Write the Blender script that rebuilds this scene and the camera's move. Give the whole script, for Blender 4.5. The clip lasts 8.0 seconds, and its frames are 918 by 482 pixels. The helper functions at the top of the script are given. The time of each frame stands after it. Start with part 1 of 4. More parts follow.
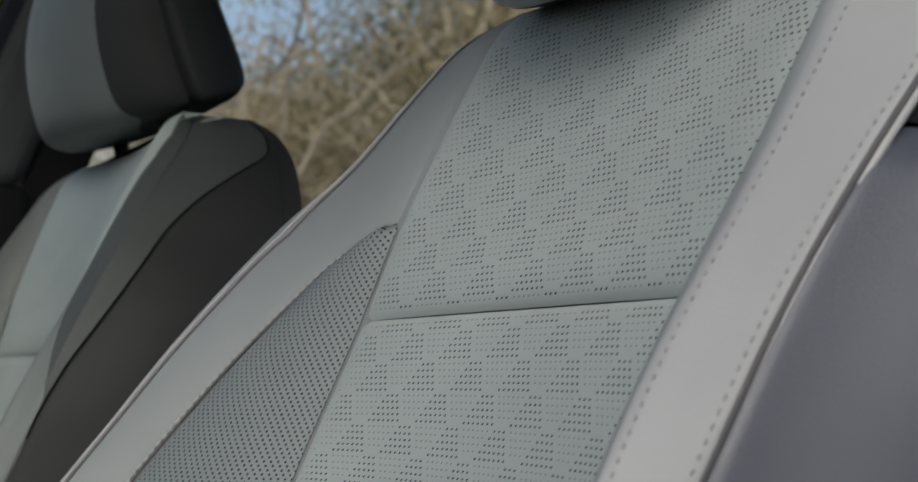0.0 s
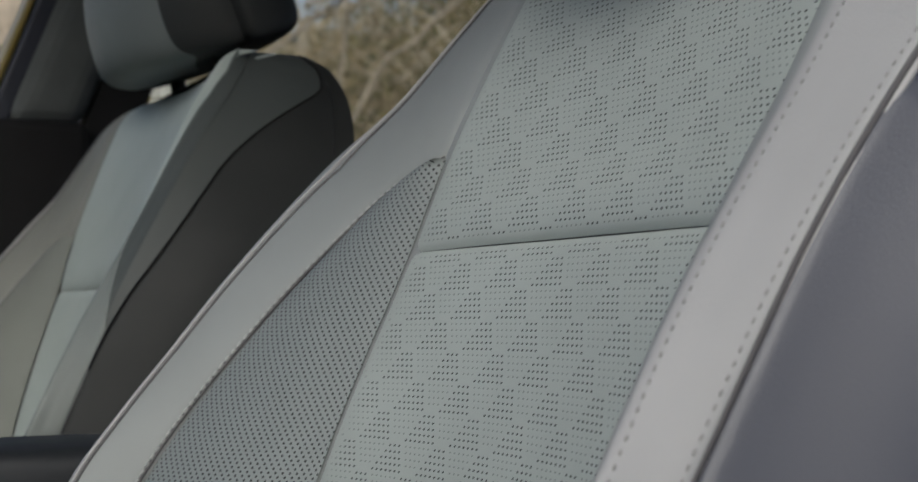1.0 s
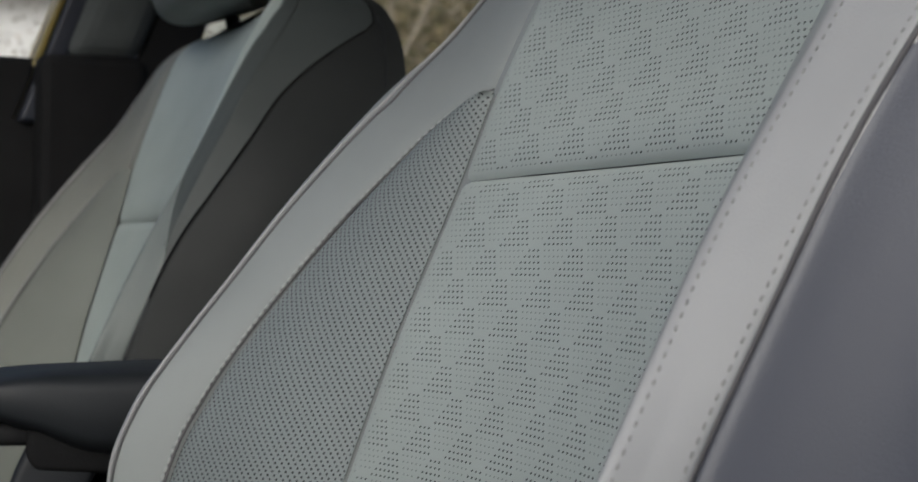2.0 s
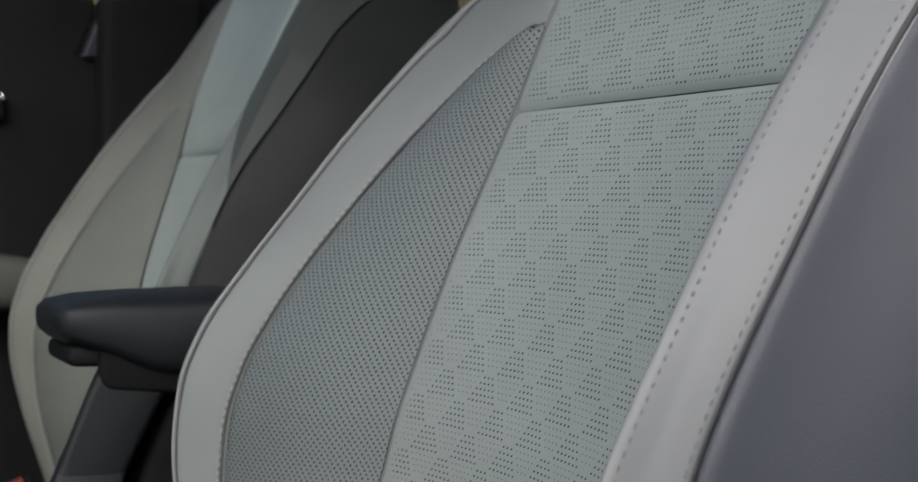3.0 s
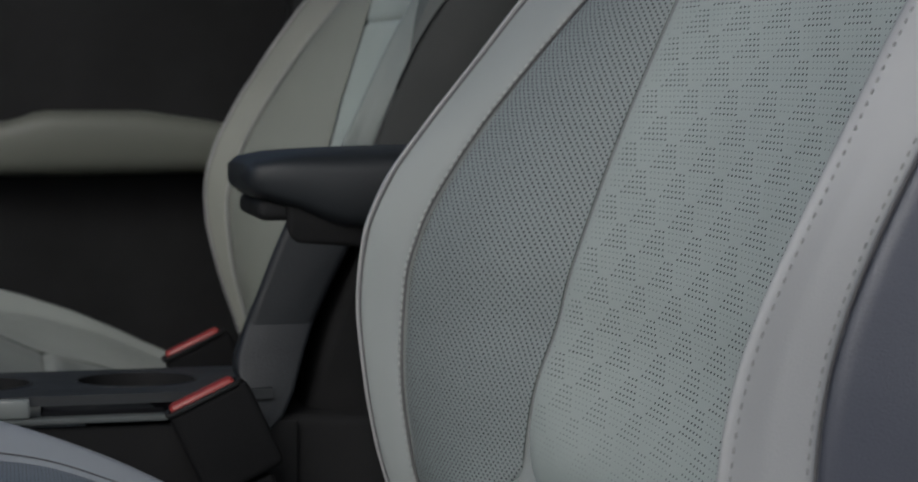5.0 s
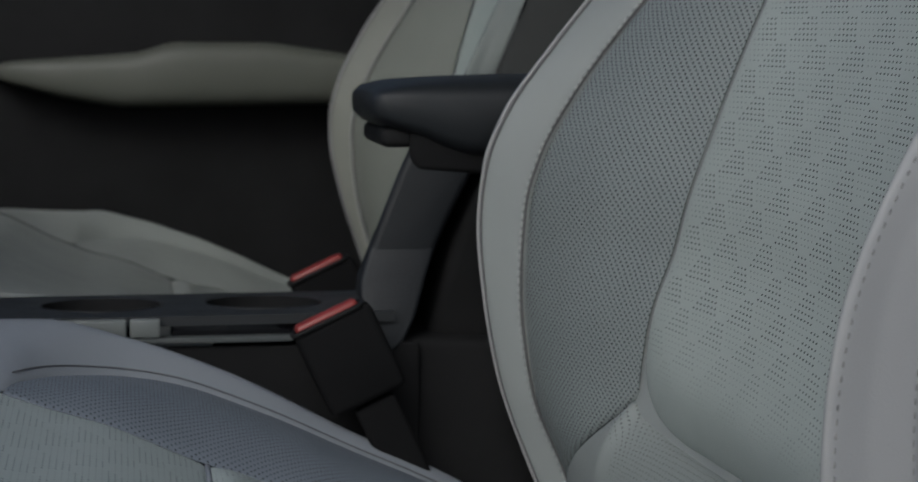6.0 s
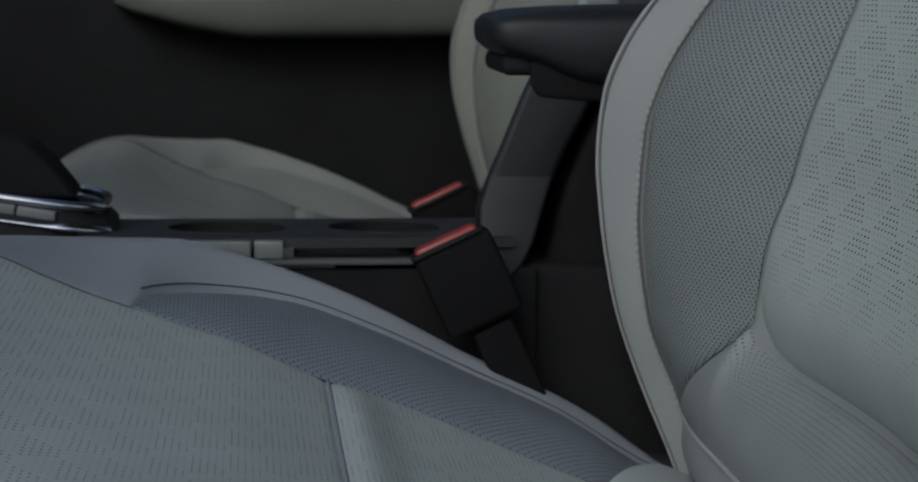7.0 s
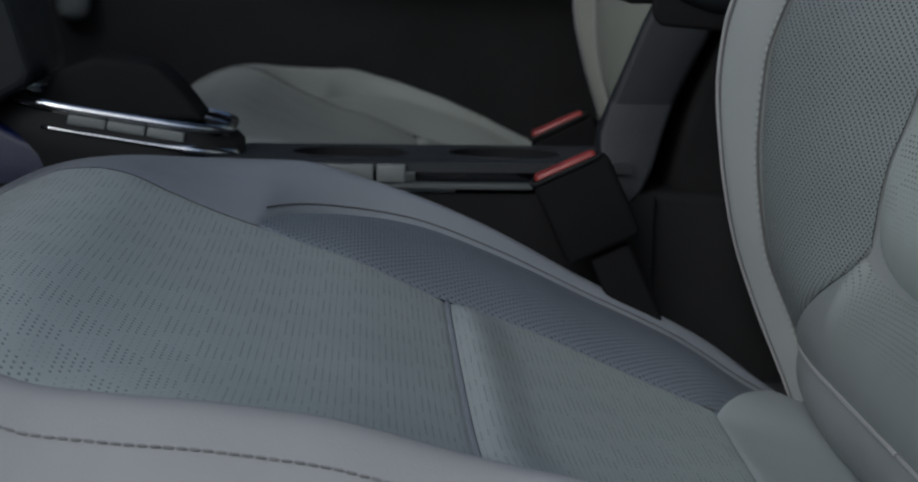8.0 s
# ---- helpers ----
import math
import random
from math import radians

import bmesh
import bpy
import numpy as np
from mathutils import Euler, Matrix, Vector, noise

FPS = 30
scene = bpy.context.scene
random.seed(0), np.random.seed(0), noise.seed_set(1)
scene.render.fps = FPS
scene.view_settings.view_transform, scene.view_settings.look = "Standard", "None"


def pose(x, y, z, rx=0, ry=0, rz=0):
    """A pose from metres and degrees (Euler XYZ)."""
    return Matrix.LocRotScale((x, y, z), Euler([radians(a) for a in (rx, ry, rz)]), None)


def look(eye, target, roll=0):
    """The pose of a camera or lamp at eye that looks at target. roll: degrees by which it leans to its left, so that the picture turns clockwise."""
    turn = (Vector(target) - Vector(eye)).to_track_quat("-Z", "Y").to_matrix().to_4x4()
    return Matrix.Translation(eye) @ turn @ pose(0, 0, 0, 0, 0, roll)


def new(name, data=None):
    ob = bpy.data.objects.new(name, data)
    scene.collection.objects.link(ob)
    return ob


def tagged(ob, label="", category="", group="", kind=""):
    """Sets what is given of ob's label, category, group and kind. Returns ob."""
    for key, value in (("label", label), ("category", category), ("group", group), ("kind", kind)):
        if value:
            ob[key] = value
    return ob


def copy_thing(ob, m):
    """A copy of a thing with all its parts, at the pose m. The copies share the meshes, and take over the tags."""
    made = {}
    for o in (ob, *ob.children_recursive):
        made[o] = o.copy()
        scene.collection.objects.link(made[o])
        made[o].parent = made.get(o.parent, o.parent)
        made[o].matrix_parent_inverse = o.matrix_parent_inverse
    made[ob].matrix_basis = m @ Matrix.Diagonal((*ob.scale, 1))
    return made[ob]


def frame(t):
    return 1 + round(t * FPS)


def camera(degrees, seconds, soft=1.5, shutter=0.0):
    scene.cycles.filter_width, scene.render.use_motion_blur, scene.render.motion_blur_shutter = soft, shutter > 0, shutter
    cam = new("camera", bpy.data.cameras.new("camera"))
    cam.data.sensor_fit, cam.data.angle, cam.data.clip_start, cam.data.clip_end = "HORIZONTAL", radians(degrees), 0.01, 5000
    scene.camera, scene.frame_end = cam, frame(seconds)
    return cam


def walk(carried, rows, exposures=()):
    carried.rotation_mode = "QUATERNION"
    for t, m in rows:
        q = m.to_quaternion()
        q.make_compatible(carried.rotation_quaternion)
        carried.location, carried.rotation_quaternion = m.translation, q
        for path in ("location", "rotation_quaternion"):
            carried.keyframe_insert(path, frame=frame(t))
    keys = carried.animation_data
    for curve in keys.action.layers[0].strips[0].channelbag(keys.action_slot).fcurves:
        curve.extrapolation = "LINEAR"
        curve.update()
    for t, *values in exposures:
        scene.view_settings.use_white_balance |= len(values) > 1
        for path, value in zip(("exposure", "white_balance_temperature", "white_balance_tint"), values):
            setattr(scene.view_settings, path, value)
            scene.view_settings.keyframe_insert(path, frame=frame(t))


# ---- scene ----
cam = camera(27.9, 8.0)
PATH = [
    (0, (0.032, -0.683, 0.946), (0.877, 1.119, 1.14), 0.7),
    (0.5, (0.034, -0.689, 0.943), (0.849, 1.13, 1.106), 0.8),
    (1, (0.031, -0.703, 0.943), (0.818, 1.132, 1.066), 0.4),
    (1.5, (0.028, -0.713, 0.942), (0.789, 1.134, 1.028), 0.3),
    (3, (0.006, -0.767, 0.933), (0.691, 1.112, 0.917), 0.2),
    (3.5, (0.005, -0.776, 0.931), (0.656, 1.114, 0.882), 0.1),
    (4, (0.005, -0.786, 0.929), (0.609, 1.119, 0.845), 0.1),
    (4.5, (0.006, -0.79, 0.927), (0.554, 1.129, 0.808), 0.2),
    (6, (0.003, -0.815, 0.919), (0.359, 1.14, 0.699), 0.3),
    (6.5, (0.003, -0.821, 0.915), (0.294, 1.142, 0.663), 0.5),
    (7, (0.001, -0.83, 0.911), (0.229, 1.137, 0.628), 0.7),
    (7.5, (0.0, -0.838, 0.908), (0.164, 1.13, 0.591), 0.8),
    (8, (0.0, -0.847, 0.905), (0.099, 1.12, 0.555), 1.0),
]
EXPOSURES = [(0.0, -0.52, 5850, 6), (1.5, -0.54, 5820, 6), (3.5, -0.56, 5700, 6), (4.5, -0.68, 5640, 6), (6.5, -1.02, 5500, 5), (8.0, -1.14, 5350, 5)]
walk(cam, [(t, look(eye, target, roll)) for t, eye, target, roll in PATH], EXPOSURES)
cam.data.dof.use_dof = True
cam.data.dof.focus_distance = 0.80
cam.data.dof.aperture_fstop = 19

# ---- light ----
world = bpy.data.worlds.new("sky")
scene.world = world
world.use_nodes = True
_n = world.node_tree.nodes
_sky = _n.new("ShaderNodeTexSky")
_sky.sky_type = "NISHITA"
_sky.sun_disc = False
_sky.sun_elevation = radians(37.8)
_sky.sun_rotation = radians(209.1)
_sky.air_density, _sky.dust_density, _sky.ozone_density = 1.0, 8.0, 1.0
_n["Background"].inputs[1].default_value = 0.15
_co = _n.new("ShaderNodeTexCoord")
_up = _n.new("ShaderNodeSeparateXYZ")
_ramp = _n.new("ShaderNodeValToRGB")
_e = _ramp.color_ramp.elements
_e[0].position, _e[0].color = 0.0, (3.3, 3.55, 4.3, 1)
_e[1].position, _e[1].color = 0.55, (0, 0, 0, 1)
_sum = _n.new("ShaderNodeMix")
_sum.data_type, _sum.blend_type = "RGBA", "ADD"
_sum.inputs[0].default_value = 1.0
_l = world.node_tree.links
_l.new(_co.outputs["Generated"], _up.inputs[0])
_l.new(_up.outputs[2], _ramp.inputs[0])
_l.new(_sky.outputs[0], _sum.inputs[6])
_l.new(_ramp.outputs[0], _sum.inputs[7])
_l.new(_sum.outputs[2], _n["Background"].inputs[0])
sun = new("sun", bpy.data.lights.new("sun", "SUN"))
sun.data.energy, sun.data.angle, sun.data.color = 0.9, radians(26), (0.985, 0.985, 0.96)
sun.matrix_world = look((-5.0, -9.0, 8.0), (0, 0, 0))


# ---- materials ----
class Net:
    """Small helper round a node tree."""

    def __init__(self, name):
        self.m = bpy.data.materials.new(name)
        self.m.use_nodes = True
        self.t = self.m.node_tree
        self.b = self.t.nodes["Principled BSDF"]

    def add(self, kind):
        return self.t.nodes.new(kind)

    def link(self, a, b):
        self.t.links.new(a, b)

    def put(self, value, socket):
        if isinstance(value, (int, float)):
            socket.default_value = value
        else:
            self.link(value, socket)

    def math(self, op, a, b=0.0, c=0.0):
        n = self.add("ShaderNodeMath")
        n.operation = op
        for v, sck in zip((a, b, c), n.inputs):
            self.put(v, sck)
        return n.outputs[0]

    def noise(self, scale, detail=4.0, rough=0.55, vec=None):
        n = self.add("ShaderNodeTexNoise")
        n.inputs["Scale"].default_value = scale
        n.inputs["Detail"].default_value = detail
        n.inputs["Roughness"].default_value = rough
        if vec is None:
            vec = self.coord()
        self.link(vec, n.inputs["Vector"])
        return n.outputs["Fac"]

    def voronoi(self, scale, vec=None):
        n = self.add("ShaderNodeTexVoronoi")
        n.inputs["Scale"].default_value = scale
        self.link(vec if vec is not None else self.coord(), n.inputs["Vector"])
        return n.outputs["Distance"]

    def coord(self):
        if not hasattr(self, "_c"):
            self._c = self.add("ShaderNodeTexCoord").outputs["Object"]
        return self._c

    def ramp(self, fac, stops):
        n = self.add("ShaderNodeValToRGB")
        e = n.color_ramp.elements
        e[0].position, e[0].color = stops[0][0], (*stops[0][1], 1)
        e[1].position, e[1].color = stops[-1][0], (*stops[-1][1], 1)
        for p, c in stops[1:-1]:
            k = e.new(p)
            k.color = (*c, 1)
        self.link(fac, n.inputs[0])
        return n.outputs[0]

    def mix(self, fac, a, b):
        n = self.add("ShaderNodeMix")
        n.data_type = "RGBA"
        self.put(fac, n.inputs[0])
        for v, sck in ((a, n.inputs[6]), (b, n.inputs[7])):
            if isinstance(v, tuple):
                sck.default_value = (*v, 1)
            else:
                self.link(v, sck)
        return n.outputs[2]

    def bump(self, height, strength, distance):
        n = self.add("ShaderNodeBump")
        n.inputs["Strength"].default_value = strength
        n.inputs["Distance"].default_value = distance
        self.link(height, n.inputs["Height"])
        self.link(n.outputs[0], self.b.inputs["Normal"])

    def set(self, **kw):
        for k, v in kw.items():
            sck = self.b.inputs[k.replace("_", " ")]
            if isinstance(v, tuple):
                sck.default_value = (*v, 1)
            else:
                self.put(v, sck)
        return self.m


def dots_soft(net):
    return dots_block(net, 0.00062, 0.62, 0.26, False)


def dots_block(net, big_r=0.00064, deep=0.95, faint=0.5, worn=True):
    """Holes of the seat cloth: blocks of five rows, large holes widening from three to seven, small ones narrowing from six to three beside them."""
    uv = net.add("ShaderNodeUVMap")
    sep = net.add("ShaderNodeSeparateXYZ")
    net.link(uv.outputs[0], sep.inputs[0])
    m = net.math
    pu, pv = 0.0045, 0.0032
    u = m("DIVIDE", sep.outputs[0], pu)
    v = m("DIVIDE", m("MULTIPLY", sep.outputs[1], -1.0), pv)
    row = m("FLOOR", v)
    block = m("FLOOR", m("DIVIDE", row, 5.0))
    rr = m("SUBTRACT", row, m("MULTIPLY", block, 5.0))
    us = m("ADD", m("SUBTRACT", u, m("MULTIPLY", block, 5.0)), m("MULTIPLY", rr, 0.5))
    fv = m("MULTIPLY", m("SUBTRACT", m("FRACT", v), 0.5), pv)
    dv2 = m("POWER", fv, 2.0)
    slant = m("MULTIPLY", fv, 0.35)

    def hole(us_at):
        col = m("FLOORED_MODULO", m("SUBTRACT", m("FLOOR", us_at), 5.0), 10.0)
        du = m("ADD", m("MULTIPLY", m("SUBTRACT", m("FRACT", us_at), 0.5), pu * 0.68), slant)
        return col, m("SQRT", m("ADD", m("POWER", du, 2.0), dv2))

    col, d_big = hole(us)
    is_big = m("LESS_THAN", col, m("ADD", rr, 2.5))
    colh, d_small = hole(m("ADD", us, 0.5))
    is_small = m("MULTIPLY", m("GREATER_THAN", colh, m("ADD", rr, 3.5)), m("LESS_THAN", rr, 3.5))
    big = m("MULTIPLY", is_big, m("MULTIPLY", m("LESS_THAN", d_big, big_r), deep))
    small = m("MULTIPLY", m("MULTIPLY", is_small, faint), m("LESS_THAN", d_small, 0.00054))
    holes = m("MAXIMUM", big, small)
    if not worn:
        return holes
    hem = m("MINIMUM", m("MAXIMUM", m("DIVIDE", m("SUBTRACT", sep.outputs[1], 0.778), 0.06), 0.0), 1.0)
    y = m("SUBTRACT", m("MULTIPLY", sep.outputs[0], -1.0), 0.4)
    border = m("MINIMUM", m("MAXIMUM", m("DIVIDE", m("SUBTRACT", 0.1465, y), 0.012), 0.0), 1.0)
    seam = m("MINIMUM", m("MAXIMUM", m("DIVIDE", m("SUBTRACT", m("ABSOLUTE", m("SUBTRACT", sep.outputs[1], 1.0813)), 0.0025), 0.002), 0.0), 1.0)
    rise = m("MINIMUM", m("MAXIMUM", m("DIVIDE", m("SUBTRACT", sep.outputs[1], 1.155), 0.07), 0.0), 1.0)
    margin = m("GREATER_THAN", m("ADD", y, 0.174), m("MULTIPLY", rise, 0.016))
    return m("MULTIPLY", m("MULTIPLY", holes, margin), m("MULTIPLY", seam, m("MULTIPLY", hem, border)))


def dots_fine(net):
    return dots_even(net, radius=0.0006)


def dots_edge(net):
    return dots_even(net, fade=0.03)


def dots_even(net, pitch=0.0045, radius=0.00072, fade=None):
    """Evenly staggered round holes."""
    uv = net.add("ShaderNodeUVMap")
    sep = net.add("ShaderNodeSeparateXYZ")
    net.link(uv.outputs[0], sep.inputs[0])
    m = net.math
    v = m("DIVIDE", sep.outputs[1], pitch * 0.5)
    row = m("FLOOR", v)
    u = m("ADD", m("DIVIDE", sep.outputs[0], pitch), m("MULTIPLY", row, 0.5))
    fu = m("MULTIPLY", m("SUBTRACT", m("FRACT", u), 0.5), pitch)
    fv = m("MULTIPLY", m("SUBTRACT", m("FRACT", v), 0.5), pitch * 0.5)
    d = m("SQRT", m("ADD", m("POWER", fu, 2.0), m("POWER", fv, 2.0)))
    if fade is not None:
        uv.uv_map = "UVMap"
        far = net.add("ShaderNodeUVMap")
        far.uv_map = "Edge"
        gap = net.add("ShaderNodeSeparateXYZ")
        net.link(far.outputs[0], gap.inputs[0])
        r = m("MULTIPLY", m("SUBTRACT", fade, gap.outputs[0]), radius * 1.6 / fade)
        return m("LESS_THAN", d, m("MINIMUM", r, radius * 0.62))
    return m("LESS_THAN", d, radius)


def leather(name, colour, rough=0.48, holes=None, grain=1500, spread=0.06, gloss=0.4):
    n = Net(name)
    lo = tuple(c * (1 - spread) for c in colour)
    hi = tuple(min(1, c * (1 + spread)) for c in colour)
    col = n.ramp(n.noise(9, 5), [(0.3, lo), (0.7, hi)])
    fine = n.voronoi(grain)
    wear = n.noise(35, 6, 0.6)
    height = n.math("ADD", n.math("ADD", n.math("MULTIPLY", fine, 0.5), n.math("MULTIPLY", wear, 0.6)), n.math("MULTIPLY", n.noise(14, 2), 3.0))
    if holes is not None:
        mask = holes(n)
        col = n.mix(mask, col, (0.012, 0.012, 0.012))
        height = n.math("SUBTRACT", height, n.math("MULTIPLY", mask, 3.0))
    n.link(col, n.b.inputs["Base Color"])
    n.bump(height, 0.35, 0.0006)
    n.set(Roughness=n.math("MULTIPLY_ADD", wear, 0.2, rough - 0.1))
    n.b.inputs["Specular IOR Level"].default_value = gloss
    return n.m


def plastic(name, colour, rough=0.5, grain=900, strength=0.25, spread=0.15, gloss=0.5):
    n = Net(name)
    n.b.inputs["Specular IOR Level"].default_value = gloss
    lo = tuple(c * (1 - spread) for c in colour)
    hi = tuple(min(1, c * (1 + spread)) for c in colour)
    n.link(n.ramp(n.noise(14, 5), [(0.3, lo), (0.7, hi)]), n.b.inputs["Base Color"])
    n.bump(n.math("ADD", n.voronoi(grain), n.noise(60, 5)), strength, 0.0005)
    n.set(Roughness=n.math("MULTIPLY_ADD", n.noise(40, 5), 0.2, rough - 0.1))
    return n.m


GREY = (0.35, 0.365, 0.357)
M_LEATHER = leather("grey_leather", GREY)
M_BOLSTER = leather("bolster_leather", (0.262, 0.278, 0.275), 0.55)
# cushion bolster leather, the bluish sky light on it put into the colour
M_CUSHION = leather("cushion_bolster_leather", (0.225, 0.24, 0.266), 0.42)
M_INSERT = leather("perforated_insert_leather", (0.37, 0.405, 0.385), 0.52, dots_block)
M_PERF = leather("perforated_bolster_leather", (0.20, 0.222, 0.223), 0.5, dots_even)
# cushion cheek, also blued in its base colour for the sky light
M_PERFSEAT = leather("sky_tinted_perforated_leather", (0.158, 0.178, 0.21), 0.5, dots_fine)
M_SEATFACE = leather("cushion_insert_leather", (0.345, 0.385, 0.38), 0.52, dots_soft)
# passenger leathers but the insert: that seat's weaker, tinted light in the colour
M_FARLEATHER = leather("dimmed_passenger_leather", (0.213, 0.215, 0.19), 0.52)
# shade on the upper bolster flank, put into a darker leather
M_FLANK = leather("shaded_flank_leather", (0.07, 0.078, 0.076), 0.5, gloss=0.25)
M_FARCHEEK = leather("dimmed_cheek_leather", (0.195, 0.203, 0.18), 0.52)
M_FARHEAD = leather("dimmed_headrest_leather", (0.142, 0.158, 0.153), 0.52)
# roll leather darkened for the shade on the inboard bolster
M_FARROLL = leather("shaded_roll_leather", (0.165, 0.182, 0.174), 0.55)
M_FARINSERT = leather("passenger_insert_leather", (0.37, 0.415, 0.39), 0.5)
M_FARFACE = leather("dimmed_passenger_cushion", (0.24, 0.252, 0.236), 0.5)
# bolster leather in a lighter copy for the light from the open door
M_NEARROLL = leather("lit_outer_roll_leather", (0.298, 0.301, 0.306), 0.64)
M_REARPANEL = leather("cushion_rear_leather", (0.33, 0.36, 0.36), 0.5)
# lower cheek leather, darkened for the weaker light low on the backrest
M_PERFEDGE = leather("dimmed_lower_leather", (0.226, 0.243, 0.238), 0.5, dots_edge)
M_DARKSIDE = leather("black_side_leather", (0.03, 0.032, 0.0315), 0.55, gloss=0.2)
M_SIDE = leather("slate_side_leather", (0.05, 0.054, 0.073), 0.36, gloss=0.5)
M_THREAD = plastic("grey_thread", (0.33, 0.34, 0.335), 0.7, 3000)
M_DARKTHREAD = plastic("dark_thread", (0.07, 0.068, 0.072), 0.7, 3000)
M_SEWN = plastic("sewn_thread", (0.11, 0.108, 0.11), 0.7, 3000)
M_SEATTHREAD = plastic("seat_thread", (0.2, 0.2, 0.2), 0.7, 3000)
M_PIPING = leather("piping_leather", (0.34, 0.34, 0.34), 0.45)
M_BLACK = plastic("black_grained_plastic", (0.016, 0.016, 0.0165), 0.6, gloss=0.12)
M_DOOR = plastic("black_door_plastic", (0.0155, 0.0155, 0.016), 0.7, gloss=0.08)
M_JET = plastic("jet_black_plastic", (0.016, 0.016, 0.0165), 0.9, gloss=0.03)
M_BUCKLE = plastic("black_buckle_plastic", (0.0105, 0.0105, 0.011), 0.8, gloss=0.03)
M_SHELL = plastic("dark_trim_plastic", (0.022, 0.023, 0.025), 0.55, gloss=0.3)
M_PILLAR = plastic("grey_pillar_trim", (0.16, 0.17, 0.175), 0.6)
M_TRIM = plastic("pillar_cloth_trim", (0.085, 0.092, 0.092), 0.8, gloss=0.2)
M_HEADLINER = plastic("headliner_cloth", (0.16, 0.16, 0.155), 0.9, 1500)
M_DOORPAD = leather("beige_door_pad_leather", (0.082, 0.085, 0.07), 0.5)
M_ARM = leather("charcoal_armrest_leather", (0.015, 0.017, 0.0195), 0.5)
M_RED = plastic("red_buckle_plastic", (0.215, 0.026, 0.022), 0.4, 500, 0.1)
M_CONSOLE = plastic("satin_console_plastic", (0.024, 0.026, 0.028), 0.5, gloss=0.35)
M_GLOSS = Net("piano_black").set(Base_Color=(0.008, 0.008, 0.01), Roughness=0.08)
M_CHROME = Net("brushed_chrome").set(Base_Color=(0.75, 0.76, 0.78), Metallic=1.0, Roughness=0.16)
M_POST = plastic("charcoal_post", (0.0125, 0.0142, 0.0168), 0.5, gloss=0.35)
# blue ambient reflection on the selector bridge, put into the base colour
M_NAVY = plastic("blue_reflection_panel", (0.006, 0.009, 0.04), 0.25, gloss=0.5)
M_SILVER = plastic("silver_switch", (0.15, 0.162, 0.158), 0.4, 800, 0.1)
M_CARPET = plastic("dark_carpet", (0.01, 0.01, 0.011), 0.95, 400, 0.8, gloss=0.05)
M_PAINT = Net("yellow_car_paint").set(Base_Color=(0.22, 0.17, 0.04), Roughness=0.3)
M_RUBBER = plastic("black_rubber_seal", (0.016, 0.019, 0.03), 0.5)


def glass():
    n = Net("window_glass")
    n.set(Base_Color=(0.9, 0.95, 0.93), Roughness=0.0, IOR=1.02)
    n.b.inputs["Transmission Weight"].default_value = 1.0
    return n.m


M_GLASS = glass()


def ground_mat():
    n = Net("dry_grass_ground")
    n.link(n.ramp(n.noise(1.2, 8), [(0.3, (0.055, 0.047, 0.024)), (0.5, (0.10, 0.08, 0.04)), (0.7, (0.045, 0.048, 0.021))]), n.b.inputs["Base Color"])
    n.bump(n.noise(14, 8), 0.8, 0.05)
    return n.set(Roughness=0.95)


def leaf_mat(name, a, b):
    n = Net(name)
    rnd = n.add("ShaderNodeNewGeometry").outputs["Random Per Island"]
    n.link(n.ramp(rnd, [(0.0, a), (1.0, b)]), n.b.inputs["Base Color"])
    return n.set(Roughness=0.7)


M_GROUND = ground_mat()
M_OLIVE = leaf_mat("olive_leaves", (0.06, 0.063, 0.025), (0.17, 0.14, 0.06))
M_DRY = leaf_mat("dry_leaves", (0.19, 0.145, 0.08), (0.36, 0.28, 0.165))
M_BARK = plastic("pale_bark", (0.42, 0.36, 0.28), 0.9, 60, 0.8, 0.3)
M_TWIG = plastic("grey_twig_bark", (0.24, 0.2, 0.155), 0.9, 60, 0.8, 0.3)
M_WHITE = plastic("white_plaster", (0.8, 0.8, 0.78), 0.8, 90, 0.2, 0.04)


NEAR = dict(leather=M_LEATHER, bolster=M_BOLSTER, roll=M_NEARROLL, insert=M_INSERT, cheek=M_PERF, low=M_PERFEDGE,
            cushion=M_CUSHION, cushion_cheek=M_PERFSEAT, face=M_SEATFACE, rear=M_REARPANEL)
# same leathers as the driver seat, toned for the light on this side
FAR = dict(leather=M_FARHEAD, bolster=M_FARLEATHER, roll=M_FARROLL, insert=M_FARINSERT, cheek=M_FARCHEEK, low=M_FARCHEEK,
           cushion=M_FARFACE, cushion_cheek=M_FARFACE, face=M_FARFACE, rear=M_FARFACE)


# ---- mesh helpers ----
def mesh_object(name, verts, faces, material, parent=None, label="", uvs=None, smooth=True):
    me = bpy.data.meshes.new(name)
    me.from_pydata([tuple(map(float, v)) for v in verts], [], faces)
    if uvs is not None:
        lay = me.uv_layers.new(name="UVMap")
        for poly in me.polygons:
            for li, vi in zip(poly.loop_indices, poly.vertices):
                lay.data[li].uv = uvs[vi]
    if smooth:
        me.polygons.foreach_set("use_smooth", [True] * len(me.polygons))
    me.materials.append(material)
    ob = new(name, me)
    if parent is not None:
        ob.parent = parent
    if label:
        ob["label"] = label
    return ob


